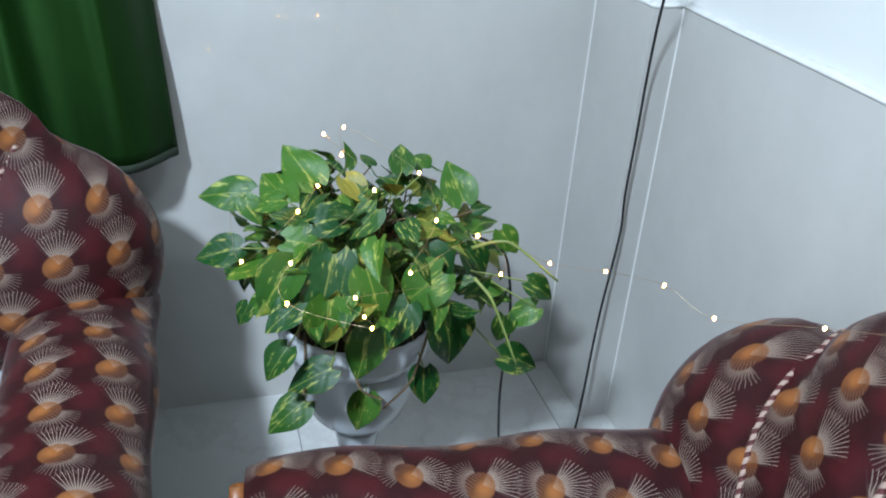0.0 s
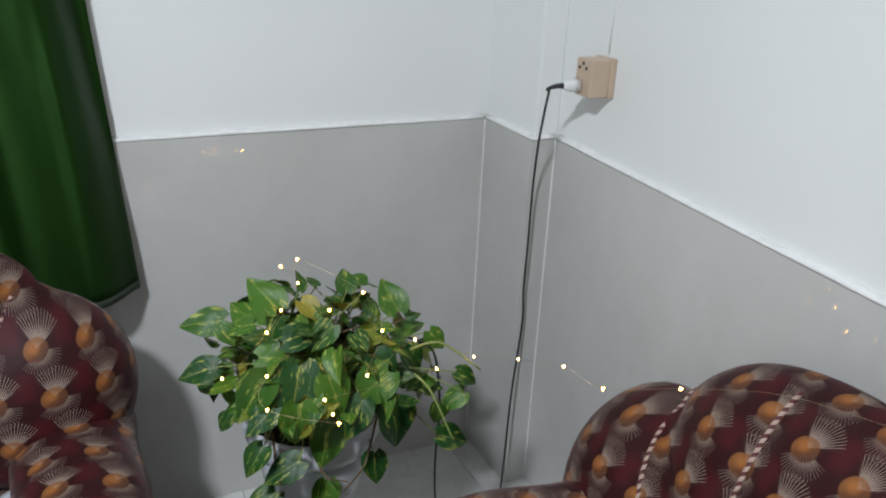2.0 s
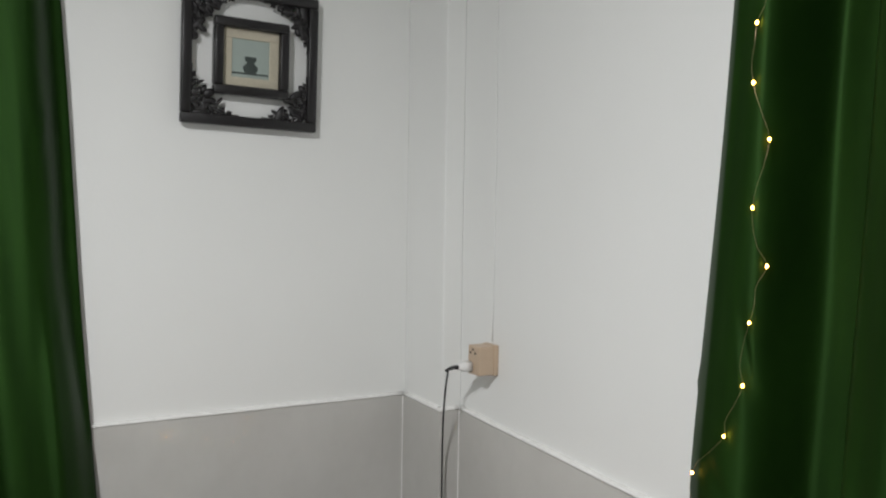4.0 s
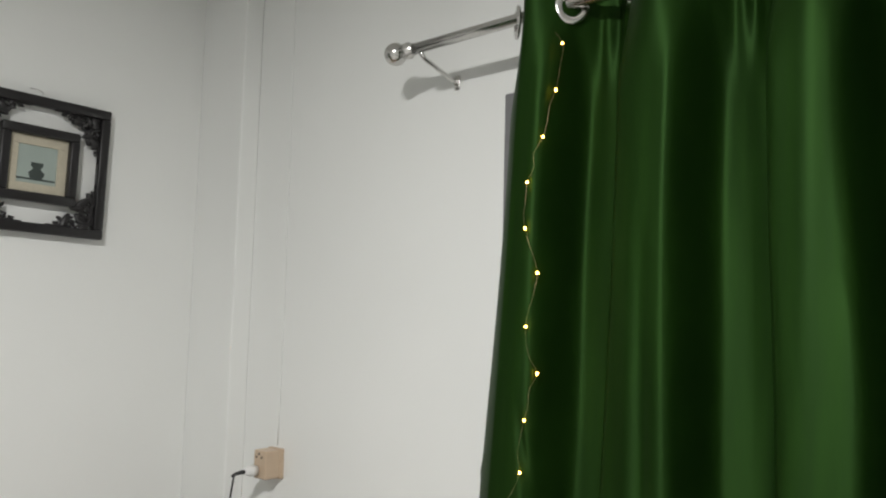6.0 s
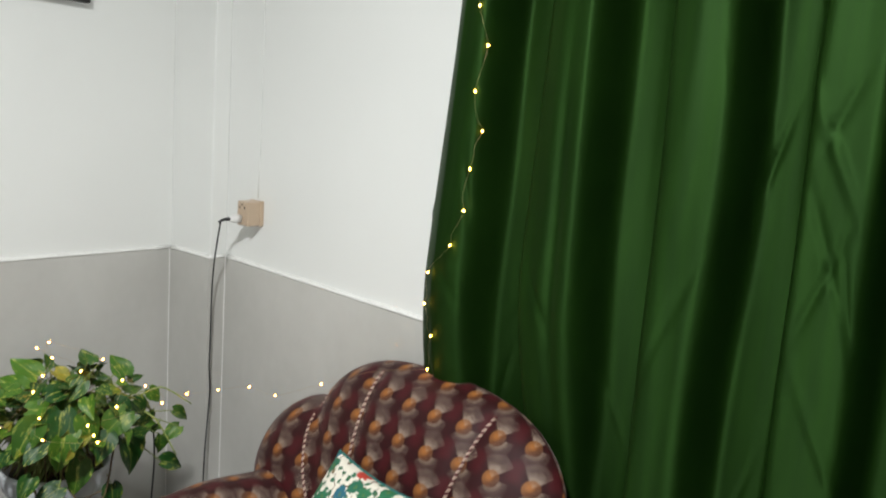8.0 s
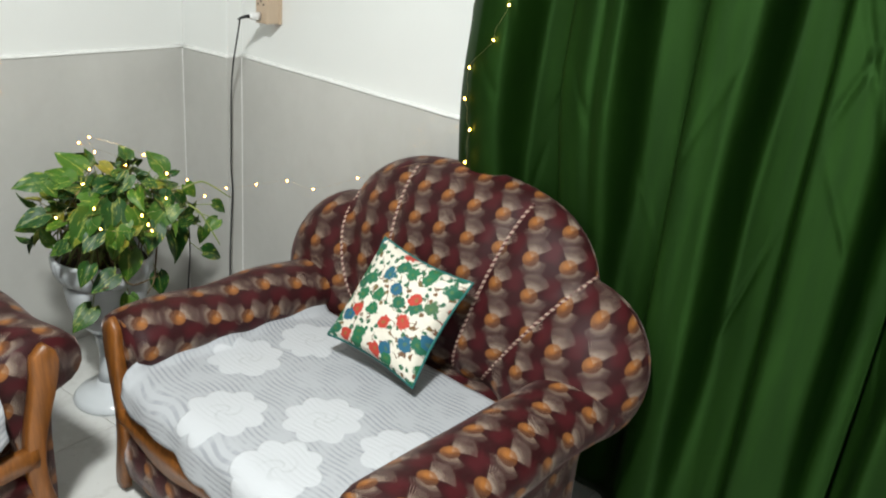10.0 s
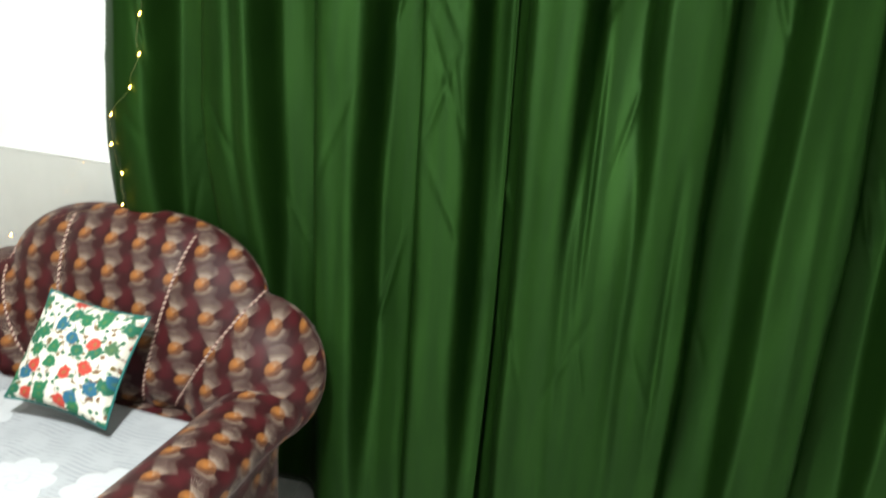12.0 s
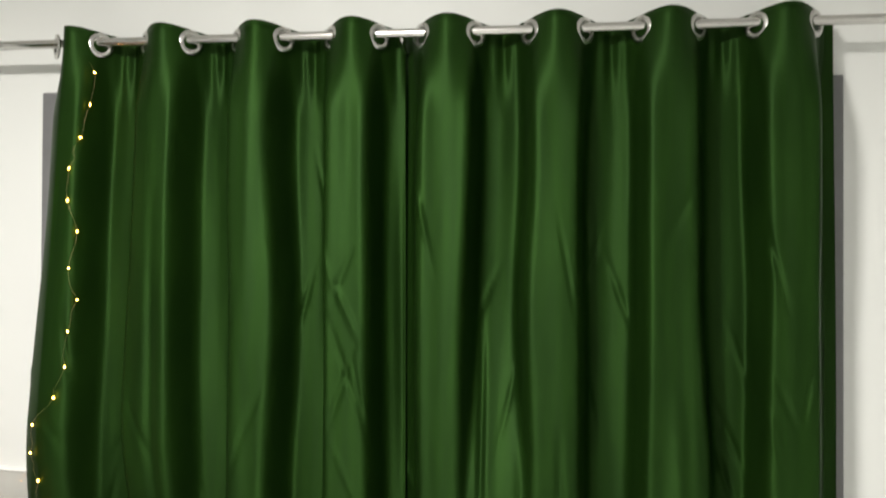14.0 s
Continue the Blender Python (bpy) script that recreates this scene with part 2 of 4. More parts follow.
def make_rope():
    n = Nodes("twisted_cord")
    u, v, _ = n.xyz(n.coords("UV"))
    s = n.m("FRACT", n.m("ADD", n.m("MULTIPLY", u, 62.0), n.m("MULTIPLY", v, 40.0)))
    strand = n.m("ABSOLUTE", n.m("SUBTRACT", s, 0.5))
    n.bump(strand, 0.8, 0.004)
    return n.set(Base_Color=n.mix(n.ramp(strand, 0.2, 0.28), (0.09, 0.02, 0.02), (0.42, 0.31, 0.25)), Roughness=0.6)


def make_lace():
    """White cotton lace with three rose medallions and rippled net."""
    n = Nodes("white_lace")
    uvs = n.coords("UV")
    u, v, _ = n.xyz(uvs)
    rose, ring = None, None
    for cx, cy in ((-0.085, 0.06), (0.075, 0.205), (0.145, 0.03), (-0.26, 0.235), (0.28, 0.25), (-0.22, 0.42)):
        dx, dy = n.m("SUBTRACT", u, cx), n.m("SUBTRACT", v, cy)
        d = n.m("SQRT", n.m("ADD", n.m("MULTIPLY", dx, dx), n.m("MULTIPLY", dy, dy)))
        t = n.m("ARCTAN2", dx, dy)
        lobes = n.m("MULTIPLY", n.m("ABSOLUTE", n.m("SINE", n.m("MULTIPLY", t, 4.0))), 0.018)
        e = n.m("SUBTRACT", d, n.m("ADD", 0.075, lobes))
        body = n.ramp(e, 0.003, -0.003)
        swirl = n.m("SINE", n.m("ADD", n.m("MULTIPLY", d, 190.0), n.m("MULTIPLY", t, 3.0)))
        lines = n.m("MULTIPLY", n.ramp(swirl, 0.55, 0.9), n.ramp(d, 0.05, 0.02))
        rose = body if rose is None else n.m("MAXIMUM", rose, body)
        ring = lines if ring is None else n.m("MAXIMUM", ring, lines)
    net_phase = n.m("ADD", n.m("MULTIPLY", v, 470.0), n.m("MULTIPLY", n.m("SINE", n.m("MULTIPLY", u, 42.0)), 2.2))
    net = n.ramp(n.m("SINE", net_phase), -0.2, 0.8)
    net = n.m("MULTIPLY", net, n.ramp(n.noise(uvs, 16.0, 3), 0.35, 0.6))
    weave = n.noise(uvs, 420.0, 2)
    c = n.mix(net, (0.39, 0.40, 0.425), (0.285, 0.295, 0.32))
    c = n.mix(rose, c, (0.49, 0.50, 0.525))
    c = n.mix(ring, c, (0.44, 0.45, 0.47))
    n.bump(n.m("ADD", n.m("MULTIPLY", rose, 1.2), n.m("ADD", n.m("MULTIPLY", net, -0.4), n.m("MULTIPLY", weave, 0.3))), 0.45, 0.003)
    return n.set(Base_Color=c, Roughness=0.85)


def make_floral():
    """Cream cotton printed with blue, green and red blossoms and brown sprigs."""
    n = Nodes("floral_print")
    uvs = n.coords("UV")
    warp = n.node("ShaderNodeVectorMath", operation="ADD")
    n.plug(warp.inputs[0], uvs)
    n.plug(warp.inputs[1], n.scaled(n.noise(uvs, 45.0, 2, 0.5, "Color"), 0.022))
    warp = warp.outputs[0]

    def cells(scale, jitter, shift):
        k = n.node("ShaderNodeTexVoronoi", voronoi_dimensions="2D")
        s = n.node("ShaderNodeVectorMath", operation="ADD")
        n.plug(s.inputs[0], warp)
        s.inputs[1].default_value = (shift, shift * 0.7, 0)
        n.plug(k.inputs["Vector"], s.outputs[0])
        k.inputs["Scale"].default_value, k.inputs["Randomness"].default_value = scale, jitter
        return k.outputs["Distance"], n.xyz(k.outputs["Color"])[0]

    c = n.mix(n.noise(uvs, 90.0, 2), (0.62, 0.58, 0.49), (0.74, 0.70, 0.62))
    # sprigs
    g = n.m("ABSOLUTE", n.m("SUBTRACT", n.noise(uvs, 22.0, 2, 0.4), 0.5))
    c = n.mix(n.m("MULTIPLY", n.ramp(g, 0.018, 0.008), n.ramp(n.noise(uvs, 35.0, 1), 0.45, 0.5)), c, (0.14, 0.075, 0.04))
    for scale, size, shift, tints in (
        (46.0, 0.30, 0.31, ((0.16, 0.07, 0.035), (0.02, 0.10, 0.06), (0.02, 0.12, 0.07), (0.16, 0.09, 0.04))),
        (21.0, 0.41, 0.0, ((0.015, 0.10, 0.17), (0.015, 0.13, 0.055), (0.42, 0.04, 0.025), (0.012, 0.11, 0.06))),
    ):
        d, pick = cells(scale, 0.85, shift)
        petal = n.m("MULTIPLY", n.m("SUBTRACT", n.noise(uvs, 130.0, 2), 0.5), 0.35)
        blot = n.ramp(n.m("ADD", d, petal), size, size - 0.06)
        tint = n.mix(n.ramp(pick, 0.29, 0.31), tints[0], tints[1])
        tint = n.mix(n.ramp(pick, 0.57, 0.59), tint, tints[2])
        tint = n.mix(n.ramp(pick, 0.74, 0.76), tint, tints[3])
        tint = n.mix(n.m("MULTIPLY", n.ramp(d, 0.16, 0.05), 0.5), tint, (0.10, 0.16, 0.03))
        c = n.mix(n.m("MULTIPLY", blot, n.ramp(pick, 0.12, 0.14)), c, tint)
    n.bump(n.noise(uvs, 500.0, 2), 0.15, 0.002)
    return n.set(Base_Color=c, Roughness=0.75)


def make_satin():
    n = Nodes("green_satin")
    uvs = n.coords("UV")
    thread = n.noise(n.scaled(uvs, (40, 1100, 1)), 1.0, 2)
    slub = n.noise(n.scaled(uvs, (16, 3, 1)), 1.0, 4)
    c = n.mix(n.ramp(slub, 0.3, 0.75), (0.0110, 0.0350, 0.0050), (0.0160, 0.0492, 0.0068))
    n.bump(n.m("ADD", n.m("MULTIPLY", thread, 0.5), n.noise(n.scaled(uvs, (9, 5, 1)), 1.0, 1)), 0.05, 0.004)
    # threads run down the cloth, so the gloss spreads along them
    along = n.node("ShaderNodeTangent", direction_type="UV_MAP")
    n.plug(n.bsdf.inputs["Tangent"], along.outputs[0])
    return n.set(Base_Color=c, Metallic=0.58, Roughness=n.m("ADD", 0.52, n.m("MULTIPLY", slub, 0.12)), Specular_IOR_Level=0.15, Anisotropic=0.6, Anisotropic_Rotation=0.25)


def make_leaf(name, deep, pale, streak):
    n = Nodes(name)
    r = n.node("ShaderNodeObjectInfo").outputs["Random"]
    uvs = n.coords("UV")
    u, v, _ = n.xyz(uvs)
    shift = n.node("ShaderNodeVectorMath", operation="ADD")
    n.plug(shift.inputs[0], n.scaled(uvs, (6.0, 1.6, 1.0)))
    n.plug(shift.inputs[1], n.join(n.m("MULTIPLY", r, 31.0), n.m("MULTIPLY", r, 57.0)))
    var = n.noise(shift.outputs[0], 1.5, 5, 0.65)
    c = n.mix(n.ramp(r, 0.1, 0.9), deep, pale)
    c = n.mix(n.m("MULTIPLY", n.ramp(var, 0.54, 0.66), 0.7), c, streak)
    c = n.mix(n.m("MULTIPLY", n.ramp(n.m("ABSOLUTE", u), 0.018, 0.006), 0.28), c, streak)
    ribs = n.m("SINE", n.m("MULTIPLY", n.m("SUBTRACT", v, n.m("MULTIPLY", n.m("ABSOLUTE", u), 0.7)), 42.0))
    n.bump(ribs, 0.04, 0.01)
    return n.set(Base_Color=c, Roughness=0.46, Specular_IOR_Level=0.32, Subsurface_Weight=0.12, Subsurface_Radius=(0.2, 0.5, 0.1), Subsurface_Scale=0.01)


def make_glow(name, color, power):
    n = Nodes(name)
    return n.set(Base_Color=color, Emission_Color=color, Emission_Strength=power)


def make_clear(name, color, rough):
    n = Nodes(name)
    return n.set(Base_Color=color, Roughness=rough, Transmission_Weight=0.9, IOR=1.45)


WALL, WALL_TILE, FLOOR_TILE = make_wall(), make_wall_tile(), make_floor_tile()
GROUT = make_plain("white_cement", (0.78, 0.78, 0.76), 0.7, scale=60)
JOINT = make_plain("floor_joint", (0.30, 0.29, 0.27), 0.8, scale=60)
CEILING = make_plain("ceiling_paint", (0.80, 0.80, 0.78), 0.7, vary=0.04, scale=3)
WOOD, VELVET, ROPE, LACE, FLORAL, SATIN = make_wood(), make_upholstery(), make_rope(), make_lace(), make_floral(), make_satin()
TEAL = make_plain("teal_cotton", (0.012, 0.115, 0.105), 0.7, scale=200, bump=0.2)
LINING = make_plain("dark_lining", (0.02, 0.03, 0.016), 0.8, scale=120)
CHROME = make_plain("brushed_chrome", (0.62, 0.61, 0.59), 0.22, 1.0, 0.06, 80)
GREY_FRAME = make_plain("grey_frame_paint", (0.17, 0.17, 0.175), 0.45, scale=20)
BLACK_FRAME = make_plain("black_carved_wood", (0.012, 0.011, 0.012), 0.34, scale=60, bump=0.2)
MAT_BOARD = make_plain("cream_mat", (0.50, 0.46, 0.36), 0.7, scale=90)
PRINT = make_plain("faded_print", (0.34, 0.40, 0.37), 0.5, scale=14, vary=0.12)
PRINT_DARK = make_plain("dark_print_ink", (0.045, 0.06, 0.055), 0.5, scale=40)
BEIGE = make_plain("beige_plastic", (0.52, 0.40, 0.29), 0.4, scale=25, vary=0.1)
WHITE_PLASTIC = make_plain("white_plastic", (0.76, 0.76, 0.75), 0.35, vary=0.05)
BLACK_RUBBER = make_plain("black_rubber", (0.012, 0.012, 0.013), 0.5)
POT = make_plain("glossy_white_pot", (0.66, 0.69, 0.72), 0.16, scale=9, vary=0.06)
SOIL = make_plain("dark_soil", (0.035, 0.022, 0.014), 0.95, scale=70, vary=0.5, bump=0.8)
STEM = make_plain("plant_stem", (0.19, 0.24, 0.06), 0.5, scale=40, vary=0.35)
OLD_STEM = make_plain("brown_stem", (0.13, 0.085, 0.04), 0.6, scale=40, vary=0.3)
WIRE = make_plain("copper_wire", (0.50, 0.38, 0.22), 0.35, 1.0)
LEAF = make_leaf("pothos_leaf", (0.010, 0.052, 0.007), (0.055, 0.135, 0.012), (0.42, 0.44, 0.09))
YOUNG_LEAF = make_leaf("young_pothos_leaf", (0.11, 0.15, 0.014), (0.21, 0.20, 0.022), (0.46, 0.40, 0.08))
BULB = make_glow("warm_led", (1.0, 0.38, 0.06), 50.0)
LAMP_GLASS = make_glow("lamp_diffuser", (1.0, 0.98, 0.94), 2.0)
PANE = make_clear("window_glass", (0.9, 0.95, 0.95), 0.02)

# ---- the room ----
LEDGE, TOP, WEST, SOUTH = 0.97, 2.72, -4.2, -4.6
COL_X, COL_Y = -0.063, -0.236  # faces of the corner column
T = 0.012  # tiles stand proud of the plaster


def structure(name, boxes, material, label, bevel=0.0):
    bm = bmesh.new()
    for lo, hi in boxes:
        box(bm, lo, hi, bevel)
    return tagged(part(name, bm, material, smooth=False), label, name.split("_")[0], kind="structure")


WB = (-3.38, -1.25, 0.98, 2.01)  # window opening in the east wall: y, y, z, z
WA = (-2.75, -1.12, 0.98, 2.01)  # window opening in the north wall: x, x, z, z
structure("wall_east", [
    ((T, WB[1], 0), (0.2, T, TOP)), ((T, SOUTH, 0), (0.2, WB[0], TOP)),
    ((T, WB[0], 0), (0.2, WB[1], WB[2])), ((T, WB[0], WB[3]), (0.2, WB[1], TOP))], WALL, "white painted plaster wall with a window opening")
structure("wall_north", [
    ((WA[1], T, 0), (0.2, 0.22, TOP)), ((WEST, T, 0), (WA[0], 0.22, TOP)),
    ((WA[0], T, 0), (WA[1], 0.22, WA[2])), ((WA[0], T, WA[3]), (WA[1], 0.22, TOP))], WALL, "white painted plaster wall with a window opening")
structure("wall_west", [((WEST - 0.2, SOUTH - 0.2, 0), (WEST, 0.22, TOP))], WALL, "plain white painted wall")
structure("wall_south", [((WEST, SOUTH - 0.2, 0), (0.2, SOUTH, TOP))], WALL, "plain white painted wall")
structure("column", [((COL_X + T, COL_Y + T, LEDGE), (T, T, TOP))], WALL, "white plastered column in the room corner", 0.004)
structure("ceiling", [((WEST - 0.2, SOUTH - 0.2, TOP), (0.2, 0.22, TOP + 0.12))], CEILING, "plain white ceiling")

# tiled dado: slabs proud of the plaster, white cement along the top edge and in the corners
structure("dado_north", [((WEST, 0, 0), (COL_X, T + 0.001, LEDGE))], WALL_TILE, "polished grey stone-look wall tiles")
structure("dado_column", [((COL_X, COL_Y, 0), (T, T + 0.001, LEDGE))], WALL_TILE, "polished grey tiles round the corner column")
dado_e = structure("dado_east", [((0, SOUTH, 0), (T + 0.001, COL_Y, LEDGE))], WALL_TILE, "polished grey stone-look wall tiles")
SLOPE = 0.034  # the tiler let the top edge run down along this wall
for v in dado_e.data.vertices:
    if v.co.z > 0.5 and v.co.y < -1:
        v.co.z += SLOPE * (SOUTH - COL_Y)


def cement(name, a, b, inward):
    """A white cement fillet along the top of the tiles, slightly uneven."""
    a, b, w = Vector(a), Vector(b), Vector(inward)
    rings = []
    steps = max(3, int((b - a).length / 0.05))
    for i in range(steps + 1):
        p = a.lerp(b, i / steps)
        k = 0.004 * (noise.noise(p * 9) + 0.5 * noise.noise(p * 31))
        rings.append([p + w * -0.002, p + w * -0.002 + Vector((0, 0, 0.004 + k * 0.4)), p + w * 0.006 + Vector((0, 0, 0.007 + k)), p + w * 0.018 + Vector((0, 0, 0.011 + k)), p + w * 0.018])
    return tagged(part(name, loft(rings), GROUT), "rough white cement edge on top of the tiles", "trim", kind="structure")


cement("trim_north", (WEST, 0, LEDGE), (COL_X, 0, LEDGE), (0, 1, 0))
cement("trim_column_west", (COL_X, 0, LEDGE), (COL_X, COL_Y, LEDGE), (1, 0, 0))
cement("trim_column_south", (COL_X, COL_Y, LEDGE), (0, COL_Y, LEDGE), (0, 1, 0))
cement("trim_east", (0, COL_Y, LEDGE), (0, SOUTH, LEDGE + SLOPE * (SOUTH - COL_Y)), (1, 0, 0))
for name, x, y in (("trim_corner_1", COL_X, 0), ("trim_corner_2", 0, COL_Y)):
    bm = tube([(x - 0.0005, y - 0.0005, z * LEDGE / 24) for z in range(25)], 0.0020, 6)
    tagged(part(name, bm, GROUT), "thin white grout line in the tiled corner", "trim", kind="structure")


# ---- windows behind the curtains ----
def window(name, m, width, z0, z1, depth):
    """A grey framed window; local x along the wall, y into it."""
    w = thing(name, "grey painted window frame with dark glass behind a curtain", "window", m, kind="structure")
    for lo, hi in (((-0.055, -0.022, z0 - 0.05), (0.03, depth, z1 + 0.05)), ((width - 0.03, -0.022, z0 - 0.05), (width + 0.055, depth, z1 + 0.05)),
                   ((0.03, -0.022, z1 - 0.03), (width - 0.03, depth, z1 + 0.05)), ((0.03, -0.022, z0 - 0.05), (width - 0.03, depth, z0 + 0.03)),
                   ((width / 2 - 0.03, 0.0, z0 + 0.03), (width / 2 + 0.03, depth - 0.02, z1 - 0.03))):
        part("window_frame", box_bm(lo, hi, 0.004), GREY_FRAME, w, smooth=False)
    for k in range(2):
        lo, hi = (0.03, width / 2 - 0.03) if k == 0 else (width / 2 + 0.03, width - 0.03)
        part("pane", box_bm((lo, depth * 0.5, z0 + 0.03), (hi, depth * 0.5 + 0.005, z1 - 0.03)), PANE, w, smooth=False)
    return w


window("window_1", pose(T, WB[1], 0, 0, 0, -90), WB[1] - WB[0], WB[2], WB[3], 0.09)
window("window_2", pose(WA[0], T, 0), WA[1] - WA[0], WA[2], WA[3], 0.09)


# ---- ceiling lamp (above and behind the camera) ----
fixture = thing("ceiling_light", "round white ceiling light with a glowing diffuser", "ceiling light", pose(LAMP[0], LAMP[1], 0))
part("housing", spin([(0.0, TOP), (0.19, TOP), (0.19, TOP - 0.02), (0.175, TOP - 0.045), (0.15, TOP - 0.05), (0.0, TOP - 0.05)]), WHITE_PLASTIC, fixture)
part("diffuser", spin([(0.0, TOP - 0.05), (0.148, TOP - 0.052), (0.14, TOP - 0.06), (0.0, TOP - 0.064)]), LAMP_GLASS, fixture)


# ---- curtains ----
def ease(k):
    k = max(0.0, min(1.0, k))
    return k * k * (3 - 2 * k)


def curtain_surface(width, drop, fold, seed, flare=(0.0, 0.0), start=0.0, amp=0.058, front=-0.006, fades=(), edges=(0.07, 0.0), pushed=None, straight=False):
    """A cloth of flat ridges and valleys joined by steep flanks; local x along the rod, y towards the wall, z down from the rod line.
    fades: valleys that fill out lower down, as (place, height). Returns place(s, h): s 0..1, h 0..1."""
    rnd = random.Random(seed)
    # short slanting crumples: place along, height, slant, length, depth
    crumples = [(rnd.random() * width, rnd.uniform(0.22, 0.75) * drop, rnd.choice((-1, 1)) * rnd.uniform(0.1, 0.5), rnd.uniform(0.05, 0.13), rnd.choice((-1, 1)) * rnd.uniform(0.004, 0.009)) for _ in range(24)]
    creases = [(rnd.random() * width, rnd.uniform(-0.05, 0.05), rnd.uniform(0.15, 0.5), rnd.uniform(0.2, 0.45), rnd.uniform(0.008, 0.018), rnd.choice((-1, 1)) * rnd.uniform(0.006, 0.013)) for _ in range(int(width * 5))]

    def place(s, h):
        u = s * width
        wave = math.cos(2 * math.pi * (u / fold + start))
        top = -amp * wave
        # gathers below the rod where the cloth passes behind it
        top += 0.010 * math.exp(-h * 9.0) * math.cos(2 * math.pi * 7 * u / fold + 1.3) * max(0.0, -wave) * min(1, h * 25)
        drift = 0.034 * noise.noise(Vector((u * 3.1, h * 1.5, seed))) * ease(h / 0.5) + 0.012 * noise.noise(Vector((u * 9, h * 4.5, seed + 1.0))) * ease(h / 0.2)
        c = math.cos(2 * math.pi * ((u - drift) / fold + start))
        # ridges a little wider than valleys, one flank steeper than the other
        lean = 0.22 * math.sin(2 * math.pi * ((u - drift) / fold + start) + seed)
        square = math.tanh(3.3 * (c + 0.10 + lean))
        for place_u, height in fades:
            fill = ease((h - height) / 0.3) * math.exp(-(((u - place_u) / 0.14) ** 4))
            square = square * (1 - fill) + fill
        deep = 1.18 * amp * (1 + 0.22 * noise.noise(Vector((u * 2.3, h * 2.0, seed + 6.0)))) * (1 - 0.7 * ease((h - 0.72) / 0.28))
        low = front - deep * square - 0.03 * ease((h - 0.65) / 0.35) * ease((u - 0.5) / 0.15)
        # faces tilt this way and that, with long creases that start and die away
        low += 0.012 * noise.noise(Vector((u * 8.5, h * 1.3, seed))) + 0.006 * noise.noise(Vector((u * 19, h * 2.4 + u, seed + 2.0)))
        for cx, run, h0, long, wide, deep in creases:
            d = u - cx - run * (h - h0)
            if abs(d) < 0.05 and h0 < h < h0 + long * 1.6:
                low += deep * math.exp(-((d / wide) ** 2)) * math.sin(math.pi * (h - h0) / (long * 1.6))
        k = ease(h / 0.12)
        y = top * (1 - k) + low * k
        for cx, cz, slant, long, deep in crumples:
            du, dw = u - cx, h * drop - cz
            if abs(du) < 0.12 and abs(dw) < 0.3:
                across, down = du * math.cos(slant) + dw * math.sin(slant), dw * math.cos(slant) - du * math.sin(slant)
                y += deep * max(0.0, 1 - abs(across) / 0.009) * math.exp(-((down / long) ** 2))
        y += edges[0] * max(0.0, 1 - u / 0.075) ** 1.2 + edges[1] * max(0.0, 1 - (width - u) / 0.075) ** 1.2
        if pushed:
            # squeezed against the wall behind a seat
            until, height = pushed
            b = ease((h * drop - height) / 0.7) * (1 - ease((u - until) / 0.10))
            y = y * (1 - 0.8 * b) + 0.085 * b
        y = min(y, 0.098 if amp > 0.04 else 0.070)
        x = u + (flare[0] * (1 - s) ** 4 + flare[1] * s**4) * (h if straight else ease(h / 0.6))
        x += 0.010 * noise.noise(Vector((u * 5 + seed, h * 2.4, 9.1))) * h
        return Vector((x, y, -h * drop))

    return place


def curtain(name, m, width, drop, fold, seed, label, head=0.036, columns=200, rows=120, top_wave=0.006, **more):
    place = curtain_surface(width, drop, fold, seed, **more)
    c = thing(name, label, "curtain", m, group="green curtains")
    bm = bmesh.new()
    uv = bm.loops.layers.uv.verify()
    grid = []
    for i in range(columns + 1):
        s = i / columns
        line = []
        for j in range(rows + 1):
            h = j / rows
            p = place(s, h)
            if j == 0:
                ph = 2 * math.pi * (s * width / fold + more.get("start", 0))
                p.z += top_wave * math.cos(ph)
            line.append(bm.verts.new(p + Vector((0, 0, head))))
        grid.append(line)
    for i in range(columns):
        for j in range(rows):
            f = bm.faces.new((grid[i][j], grid[i + 1][j], grid[i + 1][j + 1], grid[i][j + 1]))
            for l, (a, b) in zip(f.loops, ((i, j), (i + 1, j), (i + 1, j + 1), (i, j + 1))):
                l[uv].uv = (a / columns * width * 1.9, b / rows * drop)
    cloth = part("cloth", bm, SATIN, c)
    solid = cloth.modifiers.new("thickness", "SOLIDIFY")
    solid.thickness, solid.offset = 0.0025, 1
    # darker turned hem along the bottom
    rings = []
    for i in range(0, columns + 1, 2):
        p = place(i / columns, 1.0) + Vector((0, 0, head))
        rings.append([p + Vector((0, -0.004, 0.004)), p + Vector((0, -0.004, -0.012)), p + Vector((0, 0.005, -0.012)), p + Vector((0, 0.005, 0.004))])
    part("hem", loft(rings), LINING, c, "dark turned hem")
    return c, place


SELVAGE = make_plain("pale_selvage", (0.16, 0.19, 0.14), 0.6, scale=90)


def selvage(parent, place, s, head=0.036):
    """The pale turned edge of a panel."""
    pts = [place(s, 0.09 + 0.86 * i / 80) + Vector((0, -0.003, head)) for i in range(81)]
    part("selvage", tube(pts, 0.0011, 6), SELVAGE, parent, "pale turned edge")


